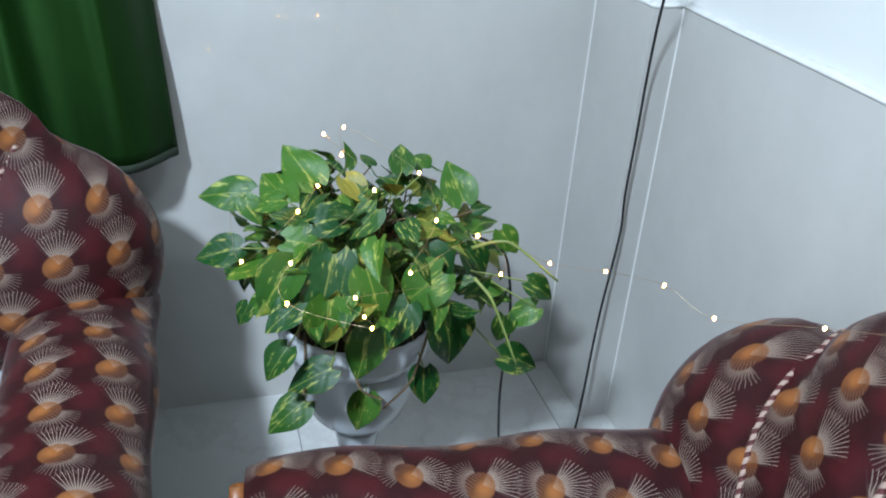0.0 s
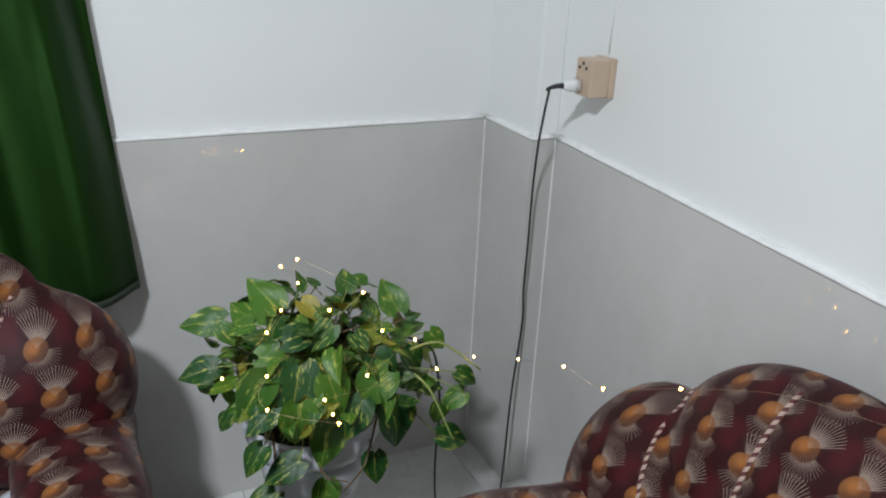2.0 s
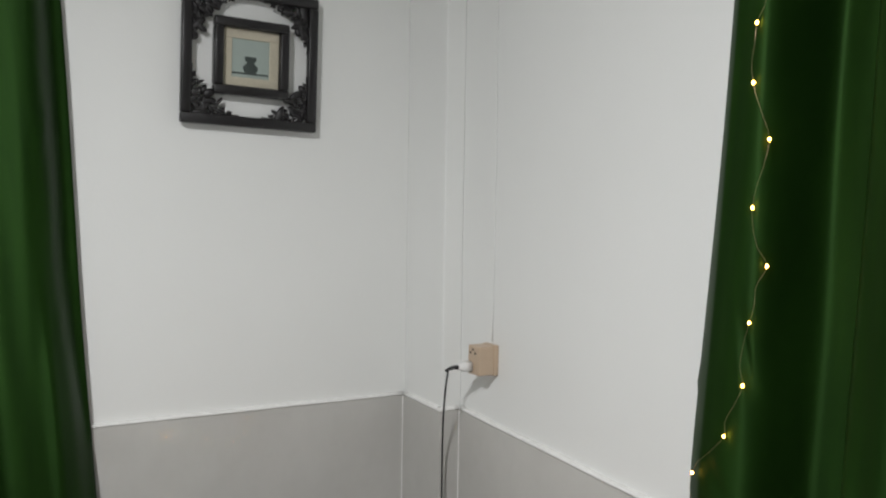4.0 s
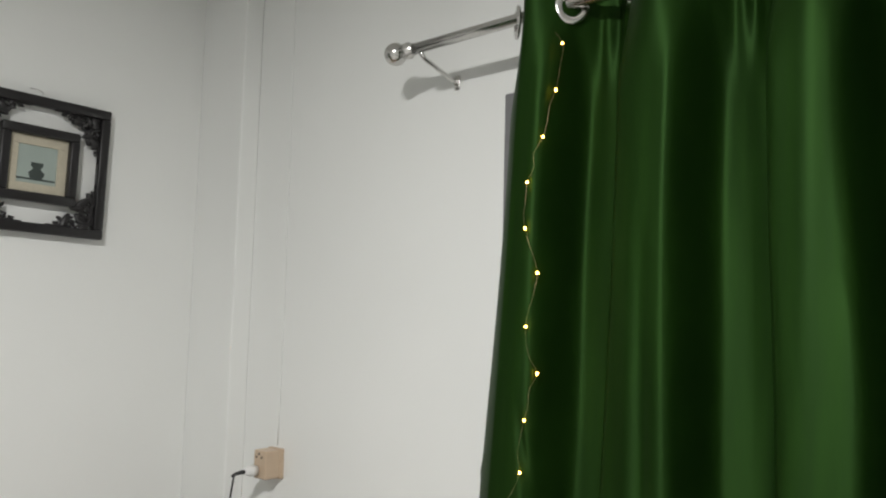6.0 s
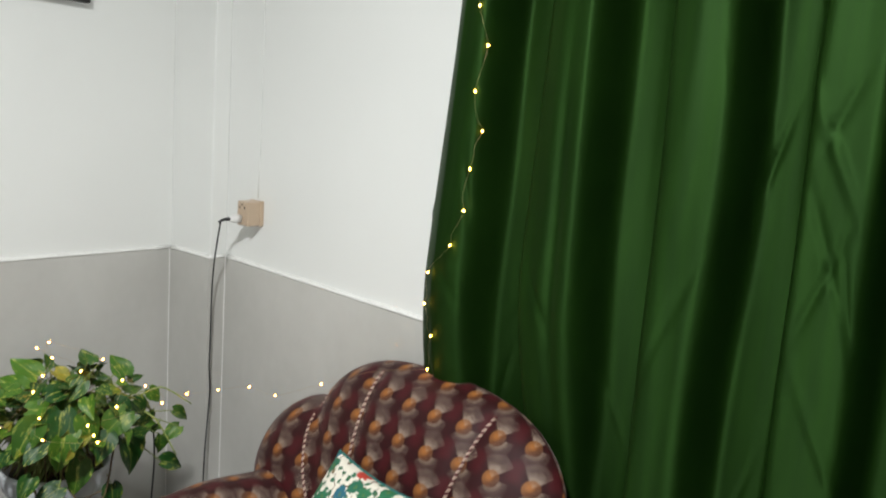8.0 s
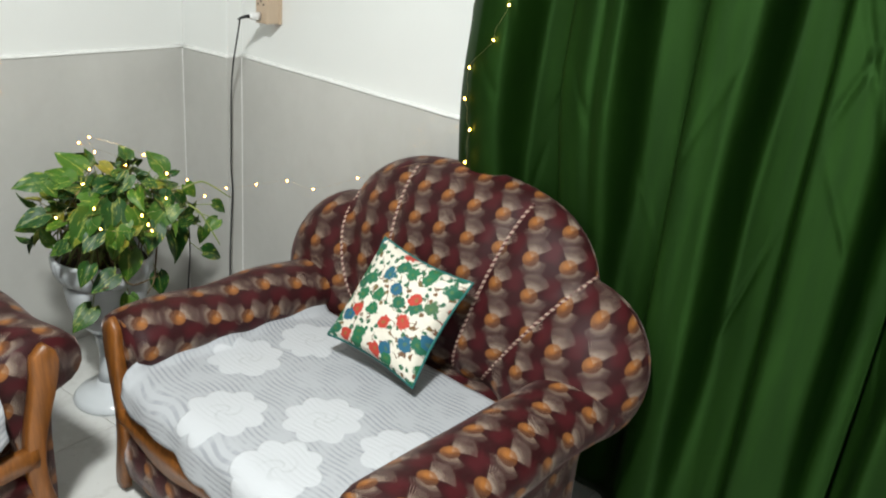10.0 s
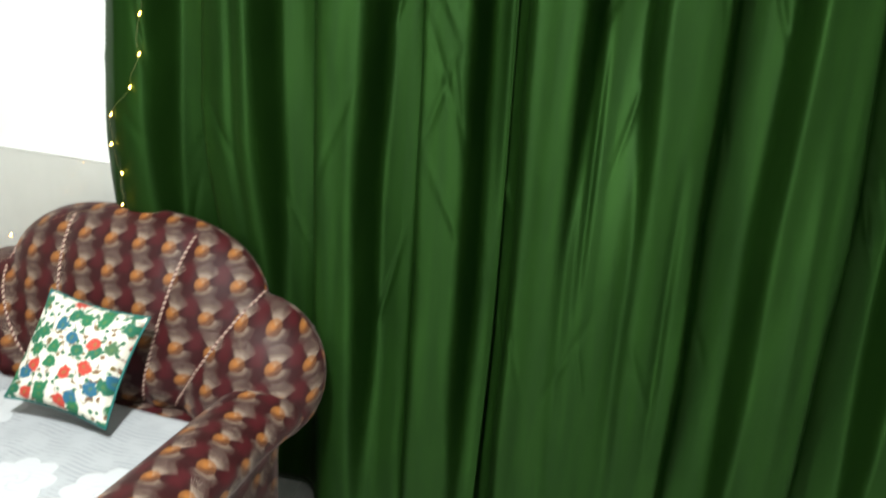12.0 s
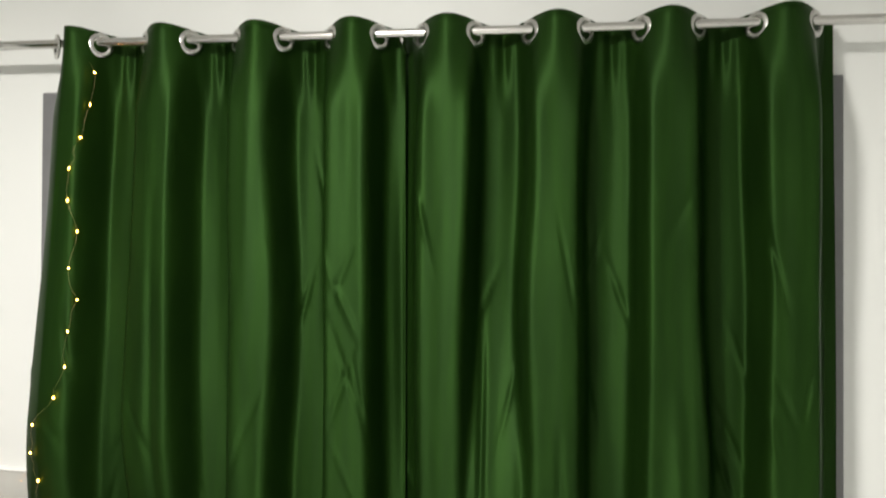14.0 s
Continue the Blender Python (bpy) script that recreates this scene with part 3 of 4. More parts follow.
def eyelet(parent, x, z, turn):
    ring_r, bm = 0.027, bmesh.new()
    u, v = Vector((math.cos(turn), math.sin(turn), 0)), Vector((0, 0, 1))
    n = u.cross(v)
    rings = []
    for i in range(20):
        a = 2 * math.pi * i / 20
        d = math.cos(a) * u + math.sin(a) * v
        rings.append([Vector((x, -0.003, z)) + d * (ring_r + 0.0085 * math.cos(b)) + n * (0.0045 * math.sin(b)) for b in (k * math.pi / 4 for k in range(8))])
    part("eyelet", loft(rings + [rings[0]], caps=False, bm=bm), CHROME, parent, "chrome eyelet ring")


ROD_X, ROD_Z = -0.12, 2.163
# east window: two panels that meet in the middle
east_1, east_1_place = curtain("curtain", pose(ROD_X, -1.297, ROD_Z, 0, 0, -90), 0.995, 2.165, 0.262, 3, "dark green satin eyelet curtain hung with warm fairy lights", start=-0.313, flare=(-0.097, 0.0), columns=320, pushed=(0.46, 1.05))
east_2, east_2_place = curtain("curtain", pose(ROD_X, -2.284, ROD_Z, 0, 0, -90), 1.12, 2.175, 0.281, 8, "dark green satin eyelet curtain, floor length, on a chrome rod", fades=((0.28, 0.33),), start=-0.47, flare=(-0.005, 0.01), columns=340, edges=(0.03, 0.07))
for c, width, fold, start in ((east_1, 0.995, 0.262, -0.313), (east_2, 1.12, 0.281, -0.47)):
    k = 0
    while True:
        # the cloth crosses the rod where the fold is neither before nor behind it
        x = ((0.25 + 0.5 * k) - start - 1.0) * fold
        k += 1
        if x > width - 0.01:
            break
        if x > 0.01:
            eyelet(c, x, 0.0, math.radians(46 if k % 2 else -46))
selvage(east_2, east_2_place, 0.0)
north, _ = curtain("curtain", pose(-2.77, -0.085, 2.215, 0, 0, 0), 1.74, 1.59, 0.27, 5, "dark green satin curtain ending above the sofa back", flare=(-0.05, 0.095), edges=(0.04, 0.07), amp=0.03, columns=260, rows=60, straight=True)


def rod(name, m, length, wall, label):
    r = thing(name, label, "curtain rod", m)
    part("pole", tube([(0.03 + (length - 0.06) * i / 10, 0, 0) for i in range(11)], 0.0125, 16), CHROME, r)
    for x, d in ((0.0, 1), (length, -1)):
        ball = bmesh.new()
        bmesh.ops.create_uvsphere(ball, u_segments=24, v_segments=14, radius=0.027, matrix=Matrix.Translation((x, 0, 0)))
        part("finial", ball, CHROME, r, "round chrome finial")
        prof = [(0.010, 0.020), (0.016, 0.026), (0.011, 0.031), (0.019, 0.037), (0.019, 0.046), (0.0135, 0.050), (0.0135, 0.062)]
        part("collar", loft([circle((x + d * h, 0, 0), q, 16, (0, 1, 0), (0, 0, 1)) for q, h in prof]), CHROME, r)
    for bx in (0.08, length * 0.48, length - 0.08):
        bm = tube([(bx, 0.0, -0.010), (bx, 0.014, -0.022), (bx, wall - 0.02, -0.050), (bx, wall, -0.055)], 0.0055, 8)
        box(bm, (bx - 0.008, wall - 0.004, -0.07), (bx + 0.008, wall, -0.035), 0.002)
        part("bracket", bm, CHROME, r)
    return r


rod("curtain_rod", pose(ROD_X, -0.955, ROD_Z + 0.008, 0, 0, -90), 2.78, 0.12 + T, "chrome curtain rod with ball finials and wall brackets")
rod("curtain_rod", pose(-3.03, -0.085, 2.215), 2.1, 0.085 + T, "chrome curtain rod with ball finials over the north window")


# ---- upholstered seats ----
def seat_set(name, m, half, label, category, cords, cloth_label="", shift=0.0, arch=2.6, arm_r=0.094, deep=0.0, wing=0.185, recline=0.10, spread=0.0, rise=0.325):
    """An armchair or sofa. Local x across, y to the back, z up; y = 0 at the arm fronts; half: arm centre from the middle."""
    s = thing(name, label, category, m)
    a_m, z_c, up_h, low_h, depth = half - 0.012, 0.575, rise, 0.20, 0.135
    wing_x, wing_z, wing_r = half - 0.072 + spread, 0.565 - 1.6 * spread, wing
    y_c = 0.60 + deep
    inner = half - arm_r + 0.006

    def ratio(x, z):
        """0 in the middle, 1 on the outline: an arched middle joined to two round wings."""
        x = abs(x)
        if z >= z_c:
            main = ((x / a_m) ** arch + ((z - z_c) / up_h) ** arch) ** (1 / arch)
        else:
            main = ((x / a_m) ** 3 + ((z_c - z) / low_h) ** 3) ** (1 / 3)
        return min(main, math.hypot(x - wing_x, z - wing_z) / wing_r)

    def dist_line(x, z, line):
        (x0, z0), (x1, z1) = line
        k = max(0, min(1, ((x - x0) * (x1 - x0) + (z - z0) * (z1 - z0)) / ((x1 - x0) ** 2 + (z1 - z0) ** 2)))
        return math.hypot(x - x0 - k * (x1 - x0), z - z0 - k * (z1 - z0))

    def thick(x, z):
        r = min(1.0, ratio(x, z))
        return depth * max(0.0, 1 - r**2.6) ** 0.5

    def lean(z):
        return recline * (z - 0.45)

    def front(x, z):
        d = min((dist_line(x, z, l) for l in cords), default=1.0)
        groove = 0.016 * math.exp(-((d / 0.028) ** 2))
        t = thick(x, z)
        return y_c + lean(z) - max(0.0, t - groove * min(1, t / 0.05))

    bm = bmesh.new()
    uv = bm.loops.layers.uv.verify()
    nr, nt = 30, 120
    for side in (0, 1):
        rows = []
        for i in range(nr + 1):
            r = math.sin(i / nr * math.pi / 2)
            row = []
            for j in range(nt):
                t = 2 * math.pi * j / nt
                c, sn = math.cos(t), math.sin(t)
                wide = a_m / 0.45
                lo, hi = 0.0, 2.0
                for _ in range(18):
                    k = (lo + hi) / 2
                    lo, hi = (k, hi) if ratio(c * k * wide, z_c + sn * k) < 1 else (lo, k)
                x, z = c * lo * wide * r, z_c + sn * lo * r
                y = front(x, z) if side == 0 else y_c + lean(z) + thick(x, z) * 0.55
                row.append(Vector((x, y, z)))
            rows.append(row)
        verts = [[bm.verts.new(p) for p in row] for row in rows[1:]]
        mid = bm.verts.new(rows[0][0])
        # UV: outward arc length from the middle, so that the weave bends over the edge
        arc = [[0.0] * nt for _ in range(nr + 1)]
        for i in range(1, nr + 1):
            for j in range(nt):
                arc[i][j] = arc[i - 1][j] + (rows[i][j] - rows[i - 1][j]).length

        def at(i, j):
            p = rows[i][j % nt]
            flat = math.hypot(p.x, p.z - z_c) or 1.0
            g = arc[i][j % nt] / flat if i else 0.0
            return (p.x * g, (p.z - z_c) * g)

        for j in range(nt):
            k = (j + 1) % nt
            f = bm.faces.new((mid, verts[0][j], verts[0][k]))
            for l, c in zip(f.loops, ((0, 0), at(1, j), at(1, k))):
                l[uv].uv = c
            for i in range(nr - 1):
                f = bm.faces.new((verts[i][j], verts[i + 1][j], verts[i + 1][k], verts[i][k]))
                for l, c in zip(f.loops, (at(i + 1, j), at(i + 2, j), at(i + 2, k), at(i + 1, k))):
                    l[uv].uv = c
    bmesh.ops.remove_doubles(bm, verts=bm.verts, dist=0.0008)
    bmesh.ops.recalc_face_normals(bm, faces=bm.faces)
    part("backrest", bm, VELVET, s, "rounded wing backrest with corded channels").location.x = shift
    for (x0, z0), (x1, z1) in cords:
        pts = []
        for i in range(31):
            k = i / 30
            x, z = x0 + (x1 - x0) * k, z0 + (z1 - z0) * k
            pts.append((x, front(x, z) - 0.002, z))
        part("cord", tube(pts, 0.004, 8), ROPE, s, "twisted maroon and white cord").location.x = shift

    # body under the seat and behind the back
    part("body", box_bm((-half + 0.04, 0.035, 0.05), (half - 0.04, 0.62 + deep, 0.36), 0.02, 3), VELVET, s)
    bm = box(bmesh.new(), (-inner, 0.0, 0.28), (inner, 0.56 + deep, 0.412), 0.035, 4)
    part("seat", cube_uv(bm), VELVET, s)
    # bulging front panel below a wavy wooden rail
    rings = []
    for i in range(25):
        x = -half + 0.04 + (2 * half - 0.08) * i / 24
        rings.append([Vector((x, 0.04, 0.26)), Vector((x, 0.005, 0.25)), Vector((x, -0.02, 0.20)), Vector((x, -0.028, 0.14)), Vector((x, -0.016, 0.08)), Vector((x, 0.01, 0.045)), Vector((x, 0.05, 0.05))])
    part("front_panel", loft(rings), VELVET, s)
    rings = []
    for i in range(41):
        k = i / 40
        x = -half + 0.03 + (2 * half - 0.06) * k
        dip = 0.018 * math.cos(4 * math.pi * k)
        rings.append([Vector((x, -0.012, 0.305)), Vector((x, -0.03, 0.30)), Vector((x, -0.036, 0.275)), Vector((x, -0.030, 0.235 + dip)), Vector((x, -0.01, 0.228 + dip))])
    part("front_rail", loft(rings), WOOD, s, "dark wavy wooden front rail")

    for sign in (-1, 1):
        cx = sign * half
        prof = [(-0.055, 0.05), (-0.06, 0.16), (-0.06, 0.30), (-0.075, 0.40)]
        for k in range(15):
            t = math.radians(205 - k * (250 / 14))
            prof.append((arm_r * math.cos(t), 0.468 + 0.078 * math.sin(t)))
        prof += [(0.025, 0.40), (0.018, 0.30), (0.018, 0.16), (0.015, 0.05)]
        rings = []
        for i in range(22):
            y = (0.58 + deep) * i / 21
            round_in = 1 - 0.10 * max(0.0, 1 - y / 0.03) ** 2
            wob = 0.004 * math.sin(y * 21 + sign)
            ring = []
            for px, pz in prof:
                k = round_in if pz > 0.4 else 1.0
                ring.append(Vector((cx + sign * (px * k + wob * (pz > 0.4)), y, 0.485 + (pz - 0.485) * k + wob * (pz > 0.5))))
            rings.append(ring)
        arm_bm = loft(rings)
        uv_arm = arm_bm.loops.layers.uv.verify()
        for f in arm_bm.faces:
            for l in f.loops:
                l[uv_arm].uv = (l[uv_arm].uv[1], l[uv_arm].uv[0])
        arm = part("arm", arm_bm, VELVET, s, "rolled padded arm")
        # bent wooden facing with a rounded head
        bm = bmesh.new()
        left, right = [], []
        for i in range(25):
            k = i / 24
            z = 0.02 + 0.515 * k
            mid_x = cx + sign * (0.012 - 0.05 * math.sin(math.pi * min(1, max(0, (0.9 - k) / 0.9))) ** 1.5 * 0.9)
            w = 0.022 + 0.012 * max(0.0, (k - 0.55) / 0.45)
            if k > 0.9:
                w *= math.sqrt(max(0.02, 1 - ((k - 0.9) / 0.1) ** 2))
            bow = -0.018 - 0.012 * math.sin(math.pi * k)
            left.append(Vector((mid_x - w, bow, z)))
            right.append(Vector((mid_x + w, bow, z)))
        rings = []
        for l, r in zip(left, right):
            e = Vector((0.005, 0, 0))
            rings.append([l + e, r - e, r + Vector((0, 0.006, 0)), Vector((r.x, 0.004, r.z)), Vector((l.x, 0.004, l.z)), l + Vector((0, 0.006, 0))])
        part("arm_facing", loft(rings), WOOD, arm, "curved varnished wooden arm facing")
    for sx in (-1, 1):
        for y in (0.07, 0.60 + deep):
            part("foot", spin([(0.0, 0.0), (0.022, 0.0), (0.026, 0.03), (0.026, 0.052), (0.0, 0.052)], 16), WOOD, s).location = (sx * (half - 0.1), y, 0)

    # lace cloth on the seat
    cloth = thing(name.replace("armchair", "seat") .replace("sofa", "seat") + "_cloth", cloth_label, "seat cover", m)
    bm = bmesh.new()
    uv = bm.loops.layers.uv.verify()
    nx, ny = 90, 64
    w = inner + 0.012
    grid = []
    for i in range(nx + 1):
        col = []
        u = -1 + 2 * i / nx
        scal = 0.012 * abs(math.sin(u * w * 26))
        back_y = 0.47 + deep
        over = 0.085 + scal + 0.02 * math.sin(u * 3.1 + 0.6)
        total = back_y + over
        for j in range(ny + 1):
            q = -over + total * j / ny
            x = u * (w + 0.010 * math.sin(q * 19 + (u > 0)) + 0.006 * math.sin(q * 47))
            tuck = 0.03 * max(0.0, (abs(u) - 0.92) / 0.08) ** 1.5
            z = 0.4175 + tuck + 0.0025 * noise.noise(Vector((x * 11, q * 11, half))) + 0.0015
            y = q
            edge = 0.004
            if q < edge:
                over_q = edge - q
                turn = min(over_q / 0.03, 1.0) * math.pi / 2
                y = edge - 0.028 * math.sin(turn) - 0.012 * max(0, over_q - 0.03) / 0.1 - 0.02 * (over_q > 0) * min(1, over_q / 0.03)
                z -= 0.028 * (1 - math.cos(turn)) + max(0.0, over_q - 0.03)
                y += 0.004 * math.sin(u * w * 34) * min(1, over_q / 0.06)
            col.append((bm.verts.new((x, y, z)), (u * w, q)))
        grid.append(col)
    for i in range(nx):
        for j in range(ny):
            q = (grid[i][j], grid[i + 1][j], grid[i + 1][j + 1], grid[i][j + 1])
            f = bm.faces.new([a for a, _ in q])
            for l, (_, c) in zip(f.loops, q):
                l[uv].uv = c
    c = part("lace", bm, LACE, cloth)
    solid = c.modifiers.new("thickness", "SOLIDIFY")
    solid.thickness, solid.offset = 0.003, 1
    return s


CHAIR = pose(-0.912, -1.262, 0, 0, 0, -95.5) @ Matrix.Diagonal((1, 1, 0.94, 1))
ARMCHAIR_CORDS = [((-0.24, 0.43), (-0.405, 0.752)), ((-0.12, 0.43), (-0.19, 0.880)), ((0.13, 0.43), (0.20, 0.878)), ((0.22, 0.43), (0.405, 0.752))]
seat_set("armchair", CHAIR, 0.445, "maroon patterned velvet armchair with wooden arm facings and corded back", "armchair", ARMCHAIR_CORDS, cloth_label="white lace cloth with rose medallions spread on the armchair seat", shift=-0.022, arch=2.7, deep=0.09, wing=0.205, recline=0.25, spread=0.02, rise=0.34, arm_r=0.104)
SOFA = pose(-2.0, -0.865, 0)
SOFA_CORDS = [((0.60, 0.43), (0.835, 0.765)), ((0.28, 0.43), (0.36, 0.89)), ((0.0, 0.43), (0.0, 0.895)), ((-0.28, 0.43), (-0.36, 0.89)), ((-0.60, 0.43), (-0.835, 0.765))]
seat_set("sofa", SOFA, 0.907, "maroon patterned velvet sofa with rolled arms below a green curtain", "sofa", SOFA_CORDS, cloth_label="white lace cloth spread on the sofa seat", arch=5.0, arm_r=0.112, wing=0.2)


# ---- cushion on the armchair ----
def cushion(m):
    c = thing("cushion", "cream floral print cushion with teal backing leaning on the armchair back", "cushion", m)
    h, n = 0.141, 36

    def rim(a, b):
        return Vector((h * a * (1 - 0.09 * (1 - b * b)), 0, h * b * (1 - 0.09 * (1 - a * a))))

    for name, side, mat in (("front_cover", -1, FLORAL), ("back_cover", 1, TEAL)):
        bm = bmesh.new()
        uv = bm.loops.layers.uv.verify()
        grid = []
        for i in range(n + 1):
            row = []
            for j in range(n + 1):
                a, b = -1 + 2 * i / n, -1 + 2 * j / n
                p = rim(a, b)
                t = 0.052 * max(0.0, (1 - a * a) * (1 - b * b)) ** 0.36
                t += 0.004 * noise.noise(Vector((a * 2.2, b * 2.2, side))) * (1 - max(abs(a), abs(b)))
                row.append((bm.verts.new(p + Vector((0, side * t, 0))), (a * h, b * h)))
            grid.append(row)
        for i in range(n):
            for j in range(n):
                q = (grid[i][j], grid[i + 1][j], grid[i + 1][j + 1], grid[i][j + 1])
                f = bm.faces.new([v for v, _ in (q if side < 0 else q[::-1])])
                for l, (_, k) in zip(f.loops, q if side < 0 else q[::-1]):
                    l[uv].uv = k
        part(name, bm, mat, c)
    pts = []
    for k in range(4 * 14 + 1):
        e, t = divmod(k % 56, 14)
        t = -1 + 2 * t / 14
        pts.append(rim(*[(t, -1), (1, t), (-t, 1), (-1, -t)][e]))
    part("piping", tube(pts, 0.0038, 6), TEAL, c, "teal piped edge")


cushion_x = Vector((-0.005, -0.257, -0.03)).normalized()
cushion_z = Vector((0.17, -0.007, 0.236))
cushion_z = (cushion_z - cushion_x * cushion_z.dot(cushion_x)).normalized()
cushion(Matrix.Translation((-0.436, -1.325, 0.563)) @ Matrix((cushion_x, cushion_z.cross(cushion_x), cushion_z)).transposed().to_4x4())


# ---- framed picture ----
def picture():
    p = thing("framed_picture", "small vase print in a black carved openwork frame", "picture", pose(-0.545, T, 1.945, 0, 1.0, 0))
    W = 0.187

    def bars(bm, outer, inner, y0, y1, bevel=0.004):
        for lo, hi in (((-outer, y0, inner), (outer, y1, outer)), ((-outer, y0, -outer), (outer, y1, -inner)),
                       ((-outer, y0, -inner), (-inner, y1, inner)), ((inner, y0, -inner), (outer, y1, inner))):
            box(bm, lo, hi, bevel)
        return bm

    part("outer_frame", cube_uv(bars(bmesh.new(), W, W - 0.027, -0.036, -0.012)), BLACK_FRAME, p)
    part("inner_frame", cube_uv(bars(bmesh.new(), 0.103, 0.078, -0.040, -0.008)), BLACK_FRAME, p)
    # carved scrollwork that fills the four corners, piece by piece
    rnd = random.Random(4)
    bead = bmesh.new()
    bmesh.ops.create_icosphere(bead, subdivisions=2, radius=1)
    for f in bead.faces:
        f.smooth = True
    bead_me = bpy.data.meshes.new("carved_leaf")
    bead.to_mesh(bead_me)
    bead.free()
    bead_me.materials.append(BLACK_FRAME)
    for sx, sz in ((1, 1), (1, -1), (-1, 1), (-1, -1)):
        for k in range(60):
            x, z = 0.158 - 0.128 * rnd.random(), 0.158 - 0.128 * rnd.random()
            if max(x, z) < 0.105 or (x + z) < 0.20 + rnd.uniform(0, 0.03):
                continue
            q = rnd.uniform(0.009, 0.018)
            ob = new("carved_leaf", bead_me)
            ob.parent = p
            ob.matrix_local = Matrix.Translation((sx * x, -0.022 + rnd.uniform(-0.004, 0.004), sz * z)) @ Euler((0, rnd.uniform(0, 3.1), 0)).to_matrix().to_4x4() @ Matrix.Diagonal((q * rnd.uniform(1.0, 1.6), 0.008, q * rnd.uniform(0.45, 0.8), 1))
        for k in range(5):
            ts = [i * 0.5 for i in range(7)]
            part("scroll", tube([(sx * (0.05 + 0.02 * k + 0.02 * math.sin(t * 2)), -0.024, sz * (0.160 - 0.010 * k * abs(math.cos(t + 0.05 * k)))) for t in ts], 0.004, 6), BLACK_FRAME, p)
            part("scroll", tube([(sx * (0.160 - 0.010 * k * abs(math.cos(t))), -0.024, sz * (0.05 + 0.02 * k + 0.02 * math.sin(t * 2))) for t in ts], 0.004, 6), BLACK_FRAME, p)
    part("mat_board", cube_uv(bars(bmesh.new(), 0.078, 0.052, -0.020, -0.012, 0.001)), MAT_BOARD, p, smooth=False)
    part("print", box_bm((-0.053, -0.016, -0.053), (0.053, -0.011, 0.053)), PRINT, p, smooth=False)
    vase = [(0.0, -0.040), (0.014, -0.040), (0.020, -0.030), (0.021, -0.022), (0.012, -0.014), (0.010, -0.010), (0.016, -0.004), (0.016, 0.006)]
    bm = bmesh.new()
    vs = [bm.verts.new((sg * r, -0.0166, z)) for sg, seq in ((1, vase), (-1, vase[::-1])) for r, z in seq if r or sg > 0]
    bm.faces.new(vs)
    box(bm, (-0.052, -0.0168, -0.043), (0.05, -0.0162, -0.038))
    part("printed_vase", bm, PRINT_DARK, p, smooth=False)
    part("hook", tube([(0.0, -0.006, 0.187), (0.004, -0.008, 0.205), (-0.012, -0.006, 0.212), (-0.03, -0.003, 0.210)], 0.0018, 6), WHITE_PLASTIC, p)


picture()


# ---- socket, plug and leads ----
sock = thing("wall_socket", "beige surface-mounted wall socket box", "socket", pose(T, -0.388, 1.141))
part("box", box_bm((-0.062, -0.030, -0.039), (-0.014, 0.026, 0.039), 0.004), BEIGE, sock, smooth=False)
part("back_plate", box_bm((-0.015, -0.032, -0.041), (0.0, 0.028, 0.041), 0.003), BEIGE, sock, smooth=False)
# raised black blocks stand in for the shade inside the pin holes
bm = bmesh.new()
for y, z in ((-0.012, 0.020), (0.012, 0.020), (0.0, 0.029)):
    box(bm, (-0.0635, y - 0.003, z - 0.003), (-0.0615, y + 0.003, z + 0.003), 0.0006)
part("pin_hole_shade", bm, BLACK_RUBBER, sock, smooth=False)
plug_m = pose(-0.052, -0.378, 1.124)
adapter = thing("plug", "white plug with a black lead pushed into the socket", "plug", plug_m)
rings = [[Vector((x, sy * w, sz * h)) for sy, sz in ((-1, -0.6), (-0.6, -1), (0.6, -1), (1, -0.6), (1, 0.6), (0.6, 1), (-0.6, 1), (-1, 0.6))] for x, w, h in ((0.0, 0.014, 0.013), (-0.022, 0.014, 0.013), (-0.034, 0.010, 0.009), (-0.038, 0.0085, 0.008))]
part("plug_body", loft(rings), WHITE_PLASTIC, adapter)
part("strain_relief", tube([(-0.036, 0, 0), (-0.048, 0.004, -0.001), (-0.058, 0.012, -0.005), (-0.064, 0.02, -0.012)], 0.0062, 8, lambda k: 1 - 0.45 * k), BLACK_RUBBER, adapter, "black strain relief")
lead = smooth_path([(-0.108, -0.357, 1.112), (-0.108, -0.345, 1.06), (-0.088, -0.30, 0.97), (-0.070, -0.265, 0.86), (-0.066, -0.258, 0.72), (-0.066, -0.256, 0.60), (-0.060, -0.254, 0.52), (-0.068, -0.258, 0.43), (-0.080, -0.265, 0.34), (-0.086, -0.268, 0.24), (-0.094, -0.275, 0.10), (-0.110, -0.29, 0.004), (-0.17, -0.34, 0.004), (-0.24, -0.37, 0.004), (-0.29, -0.34, 0.004), (-0.31, -0.335, 0.02), (-0.33, -0.35, 0.14), (-0.345, -0.375, 0.26), (-0.352, -0.40, 0.40), (-0.37, -0.42, 0.52), (-0.40, -0.44, 0.60), (-0.46, -0.45, 0.64)])
tagged(part("power_lead", tube(lead, 0.0026, 8), BLACK_RUBBER), "thin black lead from the socket to the plant", "cable")
tagged(part("wall_cable", tube([(T - 0.002, -0.387 + 0.004 * math.sin(z * 3), z) for z in (1.188 + 0.0836 * i for i in range(19))], 0.0022, 6), WALL), "thin white cable painted over on the wall", "cable")

